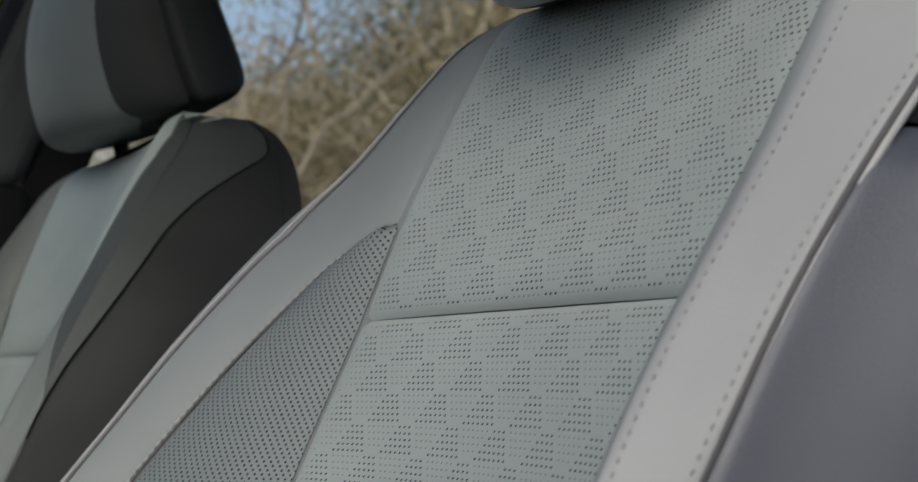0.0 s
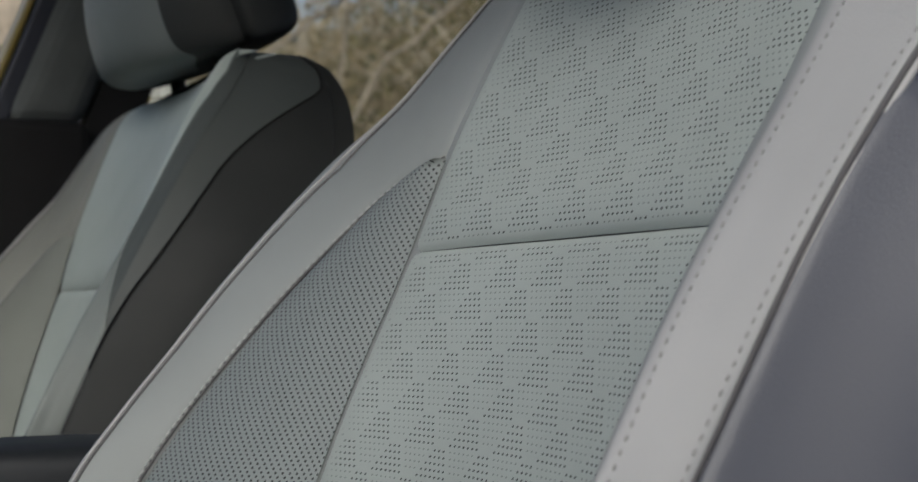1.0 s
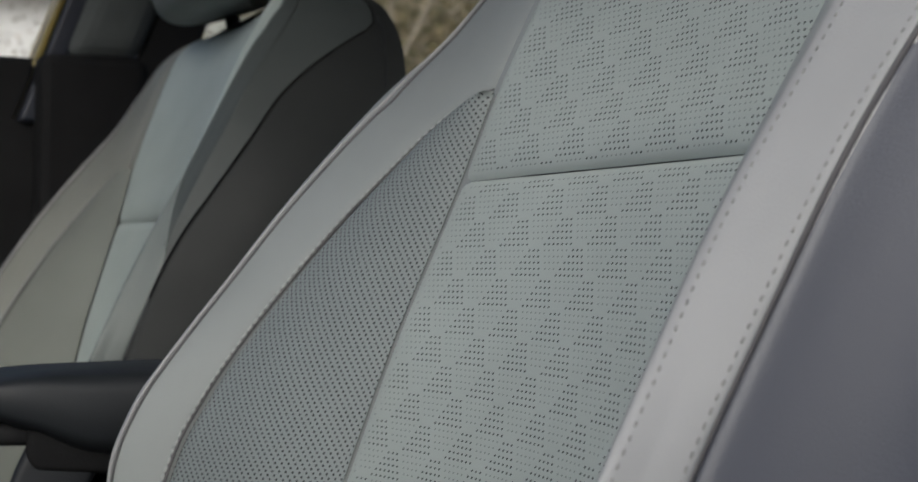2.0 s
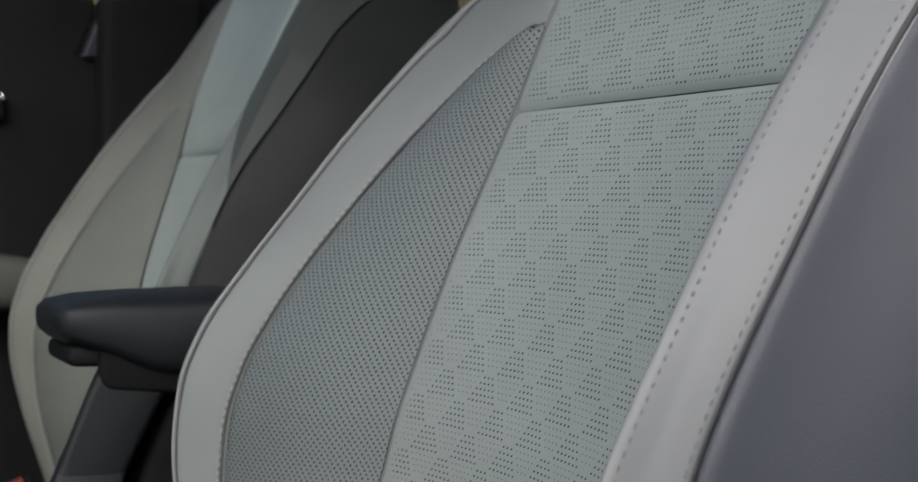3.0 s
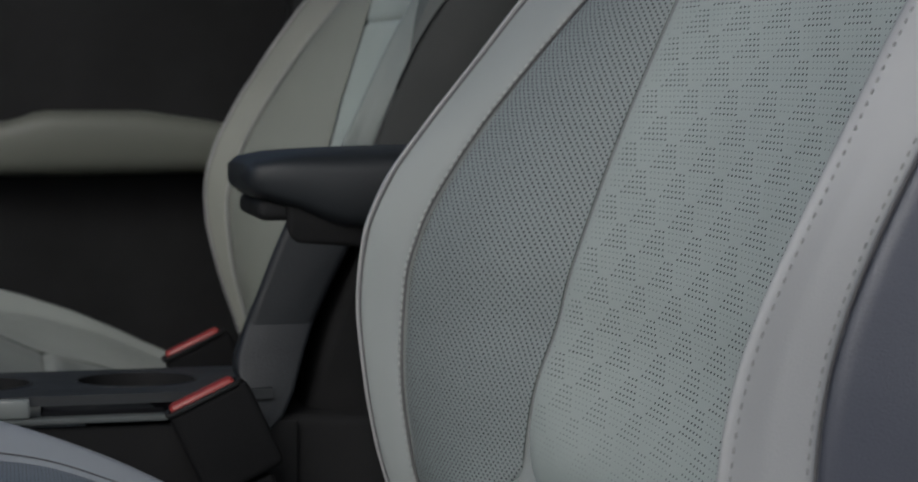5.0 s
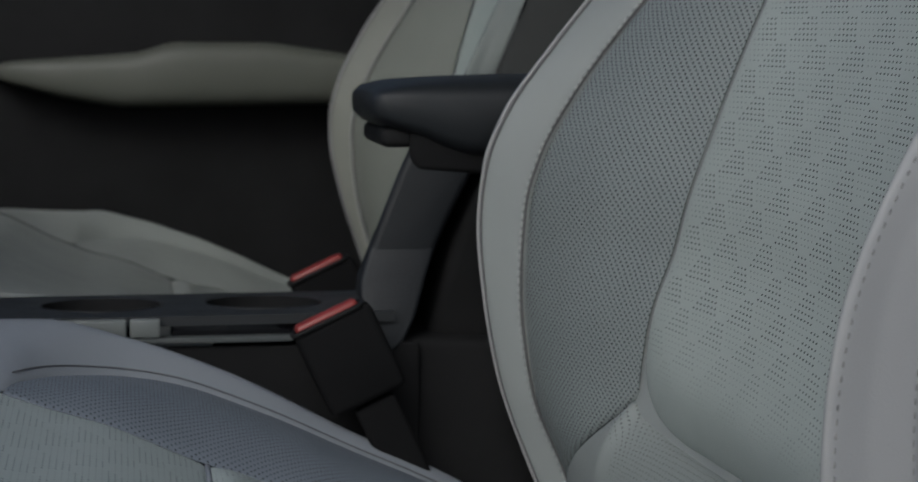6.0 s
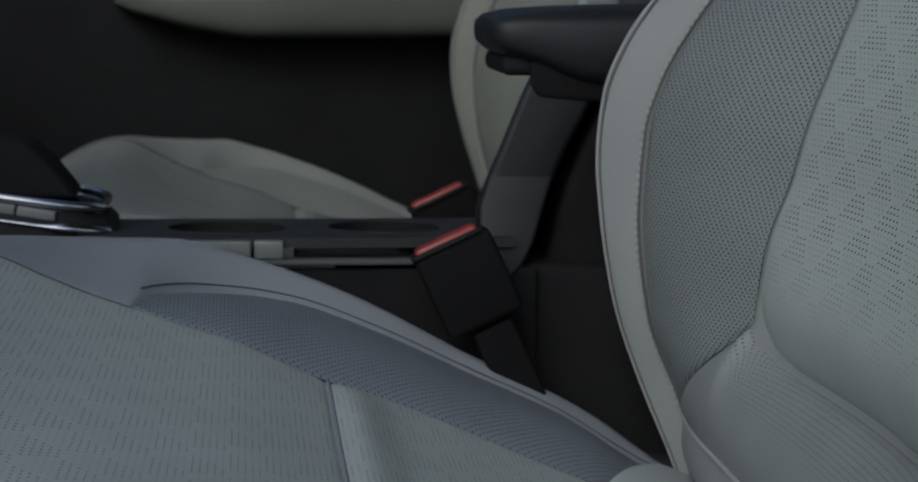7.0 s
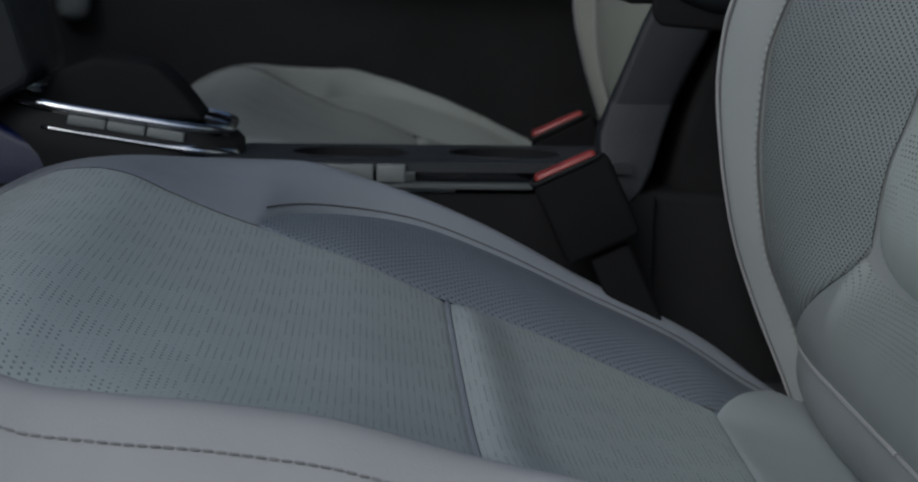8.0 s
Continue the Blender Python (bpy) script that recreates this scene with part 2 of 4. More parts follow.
def part(name, bm, material, parent, label=""):
    me = bpy.data.meshes.new(name)
    bm.to_mesh(me)
    bm.free()
    me.polygons.foreach_set("use_smooth", [True] * len(me.polygons))
    me.materials.append(material)
    ob = new(name, me)
    ob.parent = parent
    if label:
        ob["label"] = label
    return ob


def thing(name, label, category, at=(0, 0, 0), group="", kind=""):
    ob = new(name)
    ob.empty_display_size = 0.05
    ob.location = at
    return tagged(ob, label, category, group, kind)


def grid(name, P, material, parent, label="", uvs=None, flip=False, wrap=False):
    """A sheet from an array of points, rows by columns."""
    r, c = P.shape[:2]
    faces = []
    cols = c if wrap else c - 1
    for i in range(r - 1):
        for j in range(cols):
            k = (j + 1) % c
            f = (i * c + j, i * c + k, (i + 1) * c + k, (i + 1) * c + j)
            faces.append(f[::-1] if flip else f)
    uv = None if uvs is None else uvs.reshape(-1, 2)
    return mesh_object(name, P.reshape(-1, 3), faces, material, parent, label, uv)


def hermite(knots, values):
    """A smooth curve through knots."""
    k, v = np.array(knots, float), np.array(values, float)
    d = np.diff(v) / np.diff(k)
    s = np.zeros(len(v))
    s[0], s[-1] = d[0], d[-1]
    up = d[:-1] * d[1:] > 0
    s[1:-1] = np.where(up, 2 * d[:-1] * d[1:] / np.where(up, d[:-1] + d[1:], 1.0), 0.0)

    def f(x):
        x = np.clip(np.asarray(x, float), k[0], k[-1])
        i = np.clip(np.searchsorted(k, x) - 1, 0, len(k) - 2)
        h = k[i + 1] - k[i]
        t = (x - k[i]) / h
        return ((1 + 2 * t) * (1 - t) ** 2 * v[i] + t * (1 - t) ** 2 * h * s[i]
                + t * t * (3 - 2 * t) * v[i + 1] + t * t * (t - 1) * h * s[i + 1])
    return f


def normals(P):
    du = np.gradient(P, axis=1)
    dv = np.gradient(P, axis=0)
    n = np.cross(du, dv)
    return n / np.maximum(np.linalg.norm(n, axis=2, keepdims=True), 1e-9)


def tuck(P, sides, depth=0.004, flip=1.0):
    """Turns the named borders of a sheet in, as a sewn edge is. P is spaced so that the outer rings lie 1 to 3 mm apart."""
    n = normals(P) * flip
    out = P.copy()
    fall = (1.0, 0.45, 0.15, 0.03)
    for k, w in enumerate(fall):
        if "l" in sides:
            out[:, k] -= n[:, k] * depth * w
        if "r" in sides:
            out[:, -1 - k] -= n[:, -1 - k] * depth * w
        if "b" in sides:
            out[k] -= n[k] * depth * w
        if "t" in sides:
            out[-1 - k] -= n[-1 - k] * depth * w
    return out


def spaced(n, w, edge=0.0018):
    """Steps 0..1 over a width w with narrow steps at both ends."""
    e = [0.0, edge / w, 2.2 * edge / w, 4.0 * edge / w]
    mid = np.linspace(6.5 * edge / w, 1 - 6.5 * edge / w, n)
    return np.concatenate([e, mid, 1 - np.array(e[::-1])])


def metres(P, u0=0.0, v0=0.0):
    """Texture places in metres along a sheet."""
    r, c = P.shape[:2]
    du = np.concatenate([np.zeros((r, 1)), np.cumsum(np.linalg.norm(np.diff(P, axis=1), axis=2), axis=1)], axis=1)
    dv = np.concatenate([np.zeros((1, c)), np.cumsum(np.linalg.norm(np.diff(P, axis=0), axis=2), axis=0)], axis=0)
    return np.stack([du + u0, dv + v0], axis=2)


def tube(name, pts, radius, material, parent, label="", sides=8, closed=False):
    """A round cord along points."""
    P = np.array(pts, float)
    t = np.gradient(P, axis=0)
    if closed:
        t = np.roll(P, -1, axis=0) - np.roll(P, 1, axis=0)
    t /= np.linalg.norm(t, axis=1, keepdims=True)
    ref = np.array((0.31, 0.2, 0.93))
    a = np.cross(t, ref)
    a /= np.linalg.norm(a, axis=1, keepdims=True)
    b = np.cross(t, a)
    ang = np.linspace(0, 2 * np.pi, sides, endpoint=False)
    R = np.broadcast_to(np.asarray(radius, float), (len(P),))
    ring = P[:, None] + R[:, None, None] * (a[:, None] * np.cos(ang)[None, :, None] + b[:, None] * np.sin(ang)[None, :, None])
    if closed:
        ring = np.concatenate([ring, ring[:1]])
        return grid(name, ring, material, parent, label, wrap=True)
    ob_faces = []
    r, c = ring.shape[:2]
    for i in range(r - 1):
        for j in range(c):
            k = (j + 1) % c
            ob_faces.append((i * c + j, i * c + k, (i + 1) * c + k, (i + 1) * c + j))
    ob_faces.append(tuple(range(c))[::-1])
    ob_faces.append(tuple((r - 1) * c + j for j in range(c)))
    return mesh_object(name, ring.reshape(-1, 3), ob_faces, material, parent, label)


def resample(P, step):
    P = np.array(P, float)
    d = np.concatenate([[0], np.cumsum(np.linalg.norm(np.diff(P, axis=0), axis=1))])
    n = max(2, int(d[-1] / step))
    s = np.linspace(0, d[-1], n)
    return np.stack([np.interp(s, d, P[:, k]) for k in range(3)], axis=1)


def row_at(P, d, end=False):
    """A line on a sheet at the distance d from its first (or last) column."""
    Q = P[:, ::-1] if end else P
    a = np.concatenate([np.zeros((len(Q), 1)), np.cumsum(np.linalg.norm(np.diff(Q, axis=1), axis=2), axis=1)], axis=1)
    return np.array([[np.interp(d, a[i], Q[i, :, k]) for k in range(3)] for i in range(len(Q))])


def stitches(name, pts, material, parent, pitch=0.0062, length=0.0044, radius=0.0007, label=""):
    """A row of single stitches lying on a seam."""
    P = resample(pts, pitch)
    verts, faces = [], []
    for i in range(len(P) - 1):
        d = P[i + 1] - P[i]
        d /= np.linalg.norm(d)
        a = np.cross(d, (0.3, 0.5, 0.8))
        a /= np.linalg.norm(a)
        b = np.cross(d, a)
        base = len(verts)
        for s, r in ((-0.5, 0.35), (-0.3, 1.0), (0.3, 1.0), (0.5, 0.35)):
            c = P[i] + d * (s * length)
            for k in range(6):
                w = 2 * np.pi * k / 6
                verts.append(c + radius * r * (a * np.cos(w) + b * np.sin(w)))
        for q in range(3):
            for k in range(6):
                m = (k + 1) % 6
                faces.append((base + q * 6 + k, base + q * 6 + m, base + q * 6 + 6 + m, base + q * 6 + 6 + k))
        faces.append(tuple(base + k for k in range(6))[::-1])
        faces.append(tuple(base + 18 + k for k in range(6)))
    ob = mesh_object(name, verts, faces, material, parent, label)
    ob["kind"] = "stuff"
    return ob


def block(name, size, at, material, parent=None, bevel=0.01, segs=3, turn=(0, 0, 0), label=""):
    """A box with rounded edges."""
    bm = bmesh.new()
    bmesh.ops.create_cube(bm, size=1.0)
    bmesh.ops.scale(bm, vec=size, verts=bm.verts)
    if bevel > 0:
        bmesh.ops.bevel(bm, geom=bm.edges[:], offset=min(bevel, min(size) * 0.49), segments=segs, profile=0.5, affect="EDGES")
    bmesh.ops.transform(bm, matrix=pose(*at, *turn), verts=bm.verts)
    if parent is None:
        me = bpy.data.meshes.new(name)
        bm.to_mesh(me)
        bm.free()
        me.materials.append(material)
        ob = new(name, me)
        return ob
    ob = part(name, bm, material, parent, label)
    return ob


def prism(name, outline, y0, y1, material, parent=None, bevel=0.004, segs=3, label=""):
    """A side outline of (x, z) drawn through from y0 to y1, with rounded edges."""
    bm = bmesh.new()
    a = [bm.verts.new((x, y0, z)) for x, z in outline]
    b = [bm.verts.new((x, y1, z)) for x, z in outline]
    n = len(a)
    bm.faces.new(a)
    bm.faces.new(b[::-1])
    for i in range(n):
        bm.faces.new((a[i], b[i], b[(i + 1) % n], a[(i + 1) % n]))
    bmesh.ops.recalc_face_normals(bm, faces=bm.faces)
    if bevel > 0:
        es = [e for e in bm.edges if e.calc_face_angle(0) > 0.5]
        bmesh.ops.bevel(bm, geom=es, offset=bevel, segments=segs, profile=0.5, affect="EDGES")
    me_parent = parent
    if me_parent is None:
        me = bpy.data.meshes.new(name)
        bm.to_mesh(me)
        bm.free()
        me.materials.append(material)
        return new(name, me)
    return part(name, bm, material, parent, label)


# ---- front seats ----
C_X = hermite((0.58, 0.63, 0.68, 0.72, 0.76, 0.80, 0.85, 0.915, 0.994, 1.042, 1.08, 1.123, 1.143, 1.155, 1.160),
              (0.285, 0.275, 0.273, 0.278, 0.283, 0.293, 0.311, 0.336, 0.371, 0.390, 0.408, 0.430, 0.442, 0.456, 0.474))
C_Y = hermite((0.58, 0.72, 1.0, 1.16), (0.149, 0.149, 0.151, 0.150))
B_X = hermite((0.58, 0.66, 0.71, 0.77, 0.82, 0.852, 0.885, 0.91, 0.942, 0.977, 1.009, 1.024, 1.034, 1.0395, 1.0415),
              (0.285, 0.260, 0.241, 0.2345, 0.237, 0.246, 0.263, 0.279, 0.302, 0.329, 0.356, 0.369, 0.379, 0.386, 0.3905))
BO_X = hermite((0.58, 0.66, 0.71, 0.77, 0.82, 0.852, 0.885, 0.929, 0.959, 0.986, 1.017, 1.044, 1.08, 1.12, 1.15, 1.16),
               (0.285, 0.260, 0.241, 0.2345, 0.237, 0.247, 0.265, 0.294, 0.3125, 0.332, 0.3545, 0.3725, 0.396, 0.426, 0.455, 0.474))
BO_Y = hermite((0.58, 0.66, 0.71, 0.77, 0.852, 0.885, 0.929, 0.986, 1.044, 1.1, 1.16),
               (0.225, 0.24, 0.245, 0.247, 0.245, 0.242, 0.228, 0.215, 0.208, 0.195, 0.165))
B_Y = hermite((0.58, 0.66, 0.71, 0.77, 0.852, 0.885, 0.91, 0.942, 0.977, 1.009, 1.024, 1.034, 1.0395, 1.0415),
              (0.225, 0.24, 0.245, 0.247, 0.243, 0.238, 0.233, 0.224, 0.211, 0.195, 0.186, 0.175, 0.163, 0.1515))
A_X = hermite((0.58, 0.625, 0.671, 0.722, 0.768, 0.807, 0.842, 0.874, 0.912, 0.944, 0.98, 1.016, 1.05, 1.083, 1.119, 1.146, 1.160),
              (0.275, 0.258, 0.239, 0.223, 0.2145, 0.2105, 0.2135, 0.2255, 0.2525, 0.278, 0.306, 0.337, 0.369, 0.403, 0.430, 0.450, 0.476))
A_Y = hermite((0.58, 0.66, 0.72, 0.9, 1.05, 1.083, 1.119, 1.146, 1.160), (0.24, 0.258, 0.265, 0.265, 0.260, 0.25, 0.229, 0.200, 0.175))
S_X = hermite((0.58, 0.66, 0.72, 0.77, 0.818, 0.849, 0.876, 0.907, 0.937, 0.99, 1.021, 1.051, 1.08, 1.12, 1.148, 1.160),
              (0.305, 0.279, 0.263, 0.256, 0.256, 0.263, 0.274, 0.290, 0.306, 0.335, 0.358, 0.381, 0.406, 0.440, 0.464, 0.482))
BACK_X = hermite((0.58, 0.75, 0.95, 1.08, 1.12, 1.145, 1.160), (0.39, 0.405, 0.455, 0.505, 0.511, 0.502, 0.488))
SHOULDER = hermite((0.575, 1.0, 1.09, 1.12, 1.15, 1.16), (0.0, 0.006, 0.009, 0.011, 0.022, 0.025))
WIDER = hermite((0.58, 0.70, 0.76, 1.0, 1.04, 1.16), (0.0, 0.0, 0.012, 0.018, 0.027, 0.027))
HOLLOW = 0.013
SIDE_SEAM = hermite((0.575, 0.94, 0.975, 1.0, 1.05, 1.07, 1.09, 1.105, 1.12, 1.13, 1.16), (0.0, 0.0, 0.035, 0.08, 0.16, 0.20, 0.29, 0.42, 0.62, 0.78, 0.86))
APEX_Z = 1.0415
HEM_Z = 0.700


def seam_at(y):
    """Height of the cross seam of the insert."""
    return 0.9935 + 0.0165 * y - 0.0015 * (y / 0.15) ** 2


def cheek_foot(t):
    """Height of the lower border of the cheek, from the insert edge to the stitch line."""
    return 0.725 - 0.073 * np.clip(t, 0, 1) ** 0.8


def leaned(P, lean):
    """Tips the upper part forward about the seat's hinge."""
    out = np.array(P, float)
    w = np.clip((out[..., 2] - 0.66) / 0.08, 0, 1)
    a = lean * w
    dx, dz = out[..., 0] - 0.30, out[..., 2] - 0.72
    out[..., 0] = 0.30 + dx - dz * np.tan(a)
    return out


def cat(p0, p1, p2, p3, t):
    t = t[None, :, None]
    p0, p1, p2, p3 = (p[:, None, :] for p in (p0, p1, p2, p3))
    return 0.5 * (2 * p1 + (p2 - p0) * t + (2 * p0 - 5 * p1 + 4 * p2 - p3) * t * t + (3 * p1 - p0 - 3 * p2 + p3) * t ** 3)


def xyz(x, y, z):
    return np.stack([x, y + 0 * x, z + 0 * x], axis=-1)


def eased(f, z):
    """A curve with its small waves taken out."""
    return sum(w * f(z + d) for d, w in ((-0.036, 0.12), (-0.018, 0.23), (0.0, 0.30), (0.018, 0.23), (0.036, 0.12)))


def lines(z, side, wrap=0.0, trim=0.0):
    """The seams of one side of the backrest at the heights z: insert edge, stitch line, crest, side seam, back edge."""
    c = xyz(C_X(z), C_Y(z) + (-trim if side > 0 else WIDER(z)), z)
    if side > 0:
        bx = np.where(z < APEX_Z, B_X(z), C_X(z))
        by = np.where(z < APEX_Z, B_Y(z), C_Y(z))
    else:
        bx, by = eased(BO_X, z) - (0.0034 if wrap else 0.0088), eased(BO_Y, z) + (0.008 if wrap else 0.005)
    b = xyz(bx, by, z)
    if side > 0:
        a = xyz(A_X(z) + (0.006 * np.clip((0.93 - z) / 0.06, 0, 1) if wrap else 0.0), A_Y(z), z)
        s = xyz(A_X(z) + 0.030, A_Y(z) + 0.016, z)
    else:
        a = xyz((b[..., 0] + eased(S_X, z) + 0.006) / 2 - 0.0006, (b[..., 1] + A_Y(z) - 0.014) / 2 + 0.0008, z)
        s = xyz(eased(S_X, z) + 0.007, A_Y(z) - 0.014, z)
        k = (wrap * np.clip((z - 0.95) / 0.12, 0, 1))[..., None] if wrap else 0.0
        s = s + (b - s) * k
        a = a + (b - a) * k
    e = xyz(BACK_X(z) + (SHOULDER(z) if wrap else 0), A_Y(z) - 0.01, z)
    for q in (c, b, a, s, e):
        q[..., 1] *= side
    return c, b, a, s, e


def heights(z0, z1, step=0.006):
    w = z1 - z0
    return z0 + w * spaced(max(4, int(w / step)), w)



def build_headrest(seat, lean, drop, M, wing):
    n, m = 44, 80
    P = np.zeros((n, m, 3))
    for i, r in enumerate(0.5 - 0.5 * np.cos(np.linspace(0, np.pi, n))):
        h = 2 * r - 1
        k = max(0.0, 1 - abs(h) ** (14.0 if h < 0 else 6.0)) ** 0.36
        zc = 1.150 + 0.192 * r
        xf = 0.405 - 0.032 * math.sin(math.pi * min(1, 0.15 + 0.85 * r)) + 0.006 * r
        xr = 0.528 - 0.060 * r
        hw = 0.134 - 0.014 * r
        xm, hx = (xf + xr) / 2, (xr - xf) / 2
        for j, a in enumerate(np.linspace(0, 2 * np.pi, m, endpoint=False)):
            ca, sa = math.cos(a), math.sin(a)
            ex = math.copysign(abs(ca) ** 0.62, ca) * hx * max(k, 0.01)
            ey = math.copysign(abs(sa) ** 0.58, sa) * hw * (0.93 * min(1, k * 1.4) + 0.07 * k)
            x = xm - ex + (0.022 * (abs(ey) / hw) ** 2 if ca > 0 else 0)
            P[i, j] = (x, ey, zc + 0.030 * (x - xf) / 0.1)
    P[..., 2] -= drop
    P = leaned(P, lean)
    front = np.concatenate([P[:, -wing:], P[:, :wing + 1]], axis=1)
    back = P[:, wing:81 - wing]
    low = 2 if drop > 0 else 0
    base = front[:low + 1]
    front = front[low:]
    head = grid("headrest", front, M["leather"], seat, "padded grey leather headrest", flip=True)
    if low:
        grid("headrest_base", base, M_DARKSIDE, head, "black headrest underside", flip=True)
    grid("headrest_cover", back, M_DARKSIDE, head, "black leather headrest sides", flip=True)
    for y in (-0.068, 0.068):
        pts = leaned(np.array([(0.470, y, 1.10), (0.462, y, 1.15), (0.452, y, 1.21)]), lean)
        tube("post", pts, 0.0065, M_BLACK, head, "black headrest post", 12)
    return head


def part_row(P, first, last, n):
    """The stretch of every row of a sheet between two places along it."""
    u = first[:, None] + (last - first)[:, None] * np.linspace(0, 1, n)[None, :]
    i = np.clip(u.astype(int), 0, P.shape[1] - 2)
    k = (u - i)[..., None]
    r = np.arange(len(P))[:, None]
    return P[r, i] * (1 - k) + P[r, i + 1] * k


def panel_sheet(zl, zt, side, wrap, trim, n_cols=22, n_rows=70):
    """The sheet between insert edge and stitch line, from the lower to the upper height at each column."""
    t = spaced(n_cols, 0.1)
    r = spaced(n_rows, 0.35)
    z = zl(t)[None, :] + (zt - zl(t))[None, :] * r[:, None]
    c, b, a, s, e = lines(z, side, wrap, trim)
    P = c * (1 - t)[None, :, None] + b * t[None, :, None]
    P[..., 0] -= 0.007 * (4 * t * (1 - t))[None, :]
    return P


def sunk(z, outer):
    """A shallow hollow across the driver's backrest."""
    return (0.0032 if outer < 0 else 0.0) * np.exp(-((z - 0.803) / 0.021) ** 2)


def build_backrest(seat, lean, outer):
    L = lambda P: leaned(P, lean)
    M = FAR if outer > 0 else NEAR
    trim = 0.02 if outer > 0 else 0.0
    # insert, two sewn lengths
    for name, sides in (("lower_insert", "lrtb"), ("upper_insert", "lrb")):
        lower = name == "lower_insert"
        t = spaced(40, 0.3) * 2 - 1
        ys = 0.15 * t
        low = HEM_Z + 0.018 * np.abs(t) ** 8 if lower else seam_at(ys)
        z1 = seam_at(ys) if lower else np.full(len(t), 1.160)
        r = spaced(70 if lower else 42, z1[20] - low[20])
        z = low[None, :] + (z1 - low)[None, :] * r[:, None]
        over = z - seam_at(ys)[None, :]
        x = C_X(z) + HOLLOW * (1 - t ** 2)[None, :]
        if lower:
            x = x - 0.003 * np.exp(-((over + 0.02) / 0.03) ** 2) * (1 - t ** 4)[None, :]
            x = x - 0.0075 * np.exp(-((z - HEM_Z - 0.04) / 0.026) ** 2) * (1 - t ** 4)[None, :]
            x = x + 0.013 * np.exp(-(z - low[None, :]) / 0.012)
        else:
            x = x - 0.0045 * np.exp(-((over - 0.014) / 0.018) ** 2) * (1 - t ** 4)[None, :]
            x = x + 0.012 * (np.clip((-t - 0.70) / 0.3, 0, 1) ** 2)[None, :] * np.clip((over - 0.01) / 0.04, 0, 1)
        x = x + sunk(z, outer)
        P = np.stack([x, (C_Y(z) + np.where(t < 0, WIDER(z), -trim)) * t[None, :], z], axis=2)
        uv = np.stack([-(P[..., 1] + 0.4), 1.0813 + over * (1.15 if lower else 1.09)], axis=2)
        P = tuck(tuck(P, sides.replace("lr", ""), 0.0022, -1), "lr", 0.0024, -1)
        grid(name, L(P), M["insert"], seat, "perforated pale grey leather insert" if outer < 0 else "pale grey leather insert", uv)
    z = np.linspace(0.70, 1.15, 40)
    y = np.concatenate([[-0.178, -0.172, -0.166, -0.158], np.linspace(-0.14, 0.13, 8), [0.140, 0.146, 0.151, 0.156]])
    ty = np.where(y < 0, -y / 0.170, y / 0.1505)
    sag = 0.006 * np.clip(1 - ty ** 6, 0, 1) + HOLLOW * np.clip(1 - ty ** 2, 0, 1)
    P = np.stack([(C_X(z) + 0.0008)[:, None] + sag[None, :], np.broadcast_to(y[None, :], (40, 16)), np.broadcast_to(z[:, None], (40, 16))], axis=2)
    P[:, :4, 0] += 0.014
    P[..., 0] += sunk(P[..., 2], outer)
    grid("seam_backing", L(P), M["bolster"], seat, "grey backing behind the seams", metres(P))
    for side in (1, -1):
        f = side < 0
        fl = -1 if not f else 1
        # perforated cheek
        P = panel_sheet(cheek_foot, np.full(30, 1.160 if f else APEX_Z), side, 0.42 if outer > 0 else 0.0, trim)
        P[..., 0] += sunk(P[..., 2], outer) * (1 - spaced(22, 0.1) ** 2)[None, :]
        mid = P[len(P) // 3]
        arc = np.concatenate([[0], np.cumsum(np.linalg.norm(np.diff(mid, axis=0), axis=1))])
        ym = np.abs(mid[:, 1])
        uv = np.stack([np.interp(np.abs(P[..., 1]), np.concatenate([[ym[0] - 0.1], ym]), np.concatenate([[-0.13], arc])), P[..., 2] * 1.1], axis=2)
        grid("bolster_panel", L(tuck(P, "lb" if f else "rb", 0.0025, fl)), (M["insert"] if outer > 0 else M["bolster"]) if f else M["cheek"], seat, "smooth grey leather cheek" if f else "finely perforated grey leather cheek panel", uv, flip=not f)
        # lower band under the hem of the insert
        y = np.concatenate([np.linspace(0, 0.12, 16)[:-1], np.linspace(0.12, 0.15, 10)[:-1], 0.15 + 0.0925 * spaced(16, 0.09)])
        tau = np.clip((y - 0.149) / 0.093, 0, 1)
        top = np.where(y > 0.149, cheek_foot(tau), 0.705 + 0.0125 * (y / 0.149) ** 4 + 0.0075 * np.clip((y - 0.140) / 0.009, 0, 1) ** 2)
        r = spaced(24, 0.06)
        z = 0.651 + (top - 0.651)[None, :] * r[:, None]
        q = 1 - r[:, None]
        x_top = np.where(tau > 0, C_X(z) * (1 - tau) + B_X(z) * tau - 0.007 * 4 * tau * (1 - tau), C_X(z) + 0.004 * np.clip((0.149 - y) / 0.02, 0, 1) + HOLLOW * np.clip(1 - (y / 0.15) ** 2, 0, 1))
        x_low = 0.256 + (B_X(0.651) - 0.256) * tau[None, :] ** 2
        w = 1 - (1 - q) ** 1.7
        x = x_top * (1 - w) + x_low * w - 0.005 * np.sin(np.pi * q) * (1 - tau ** 4)[None, :]
        P = np.stack([x, side * np.broadcast_to((y / y[-1])[None, :] * (B_Y(z) + 0.0005), z.shape), z], axis=2)
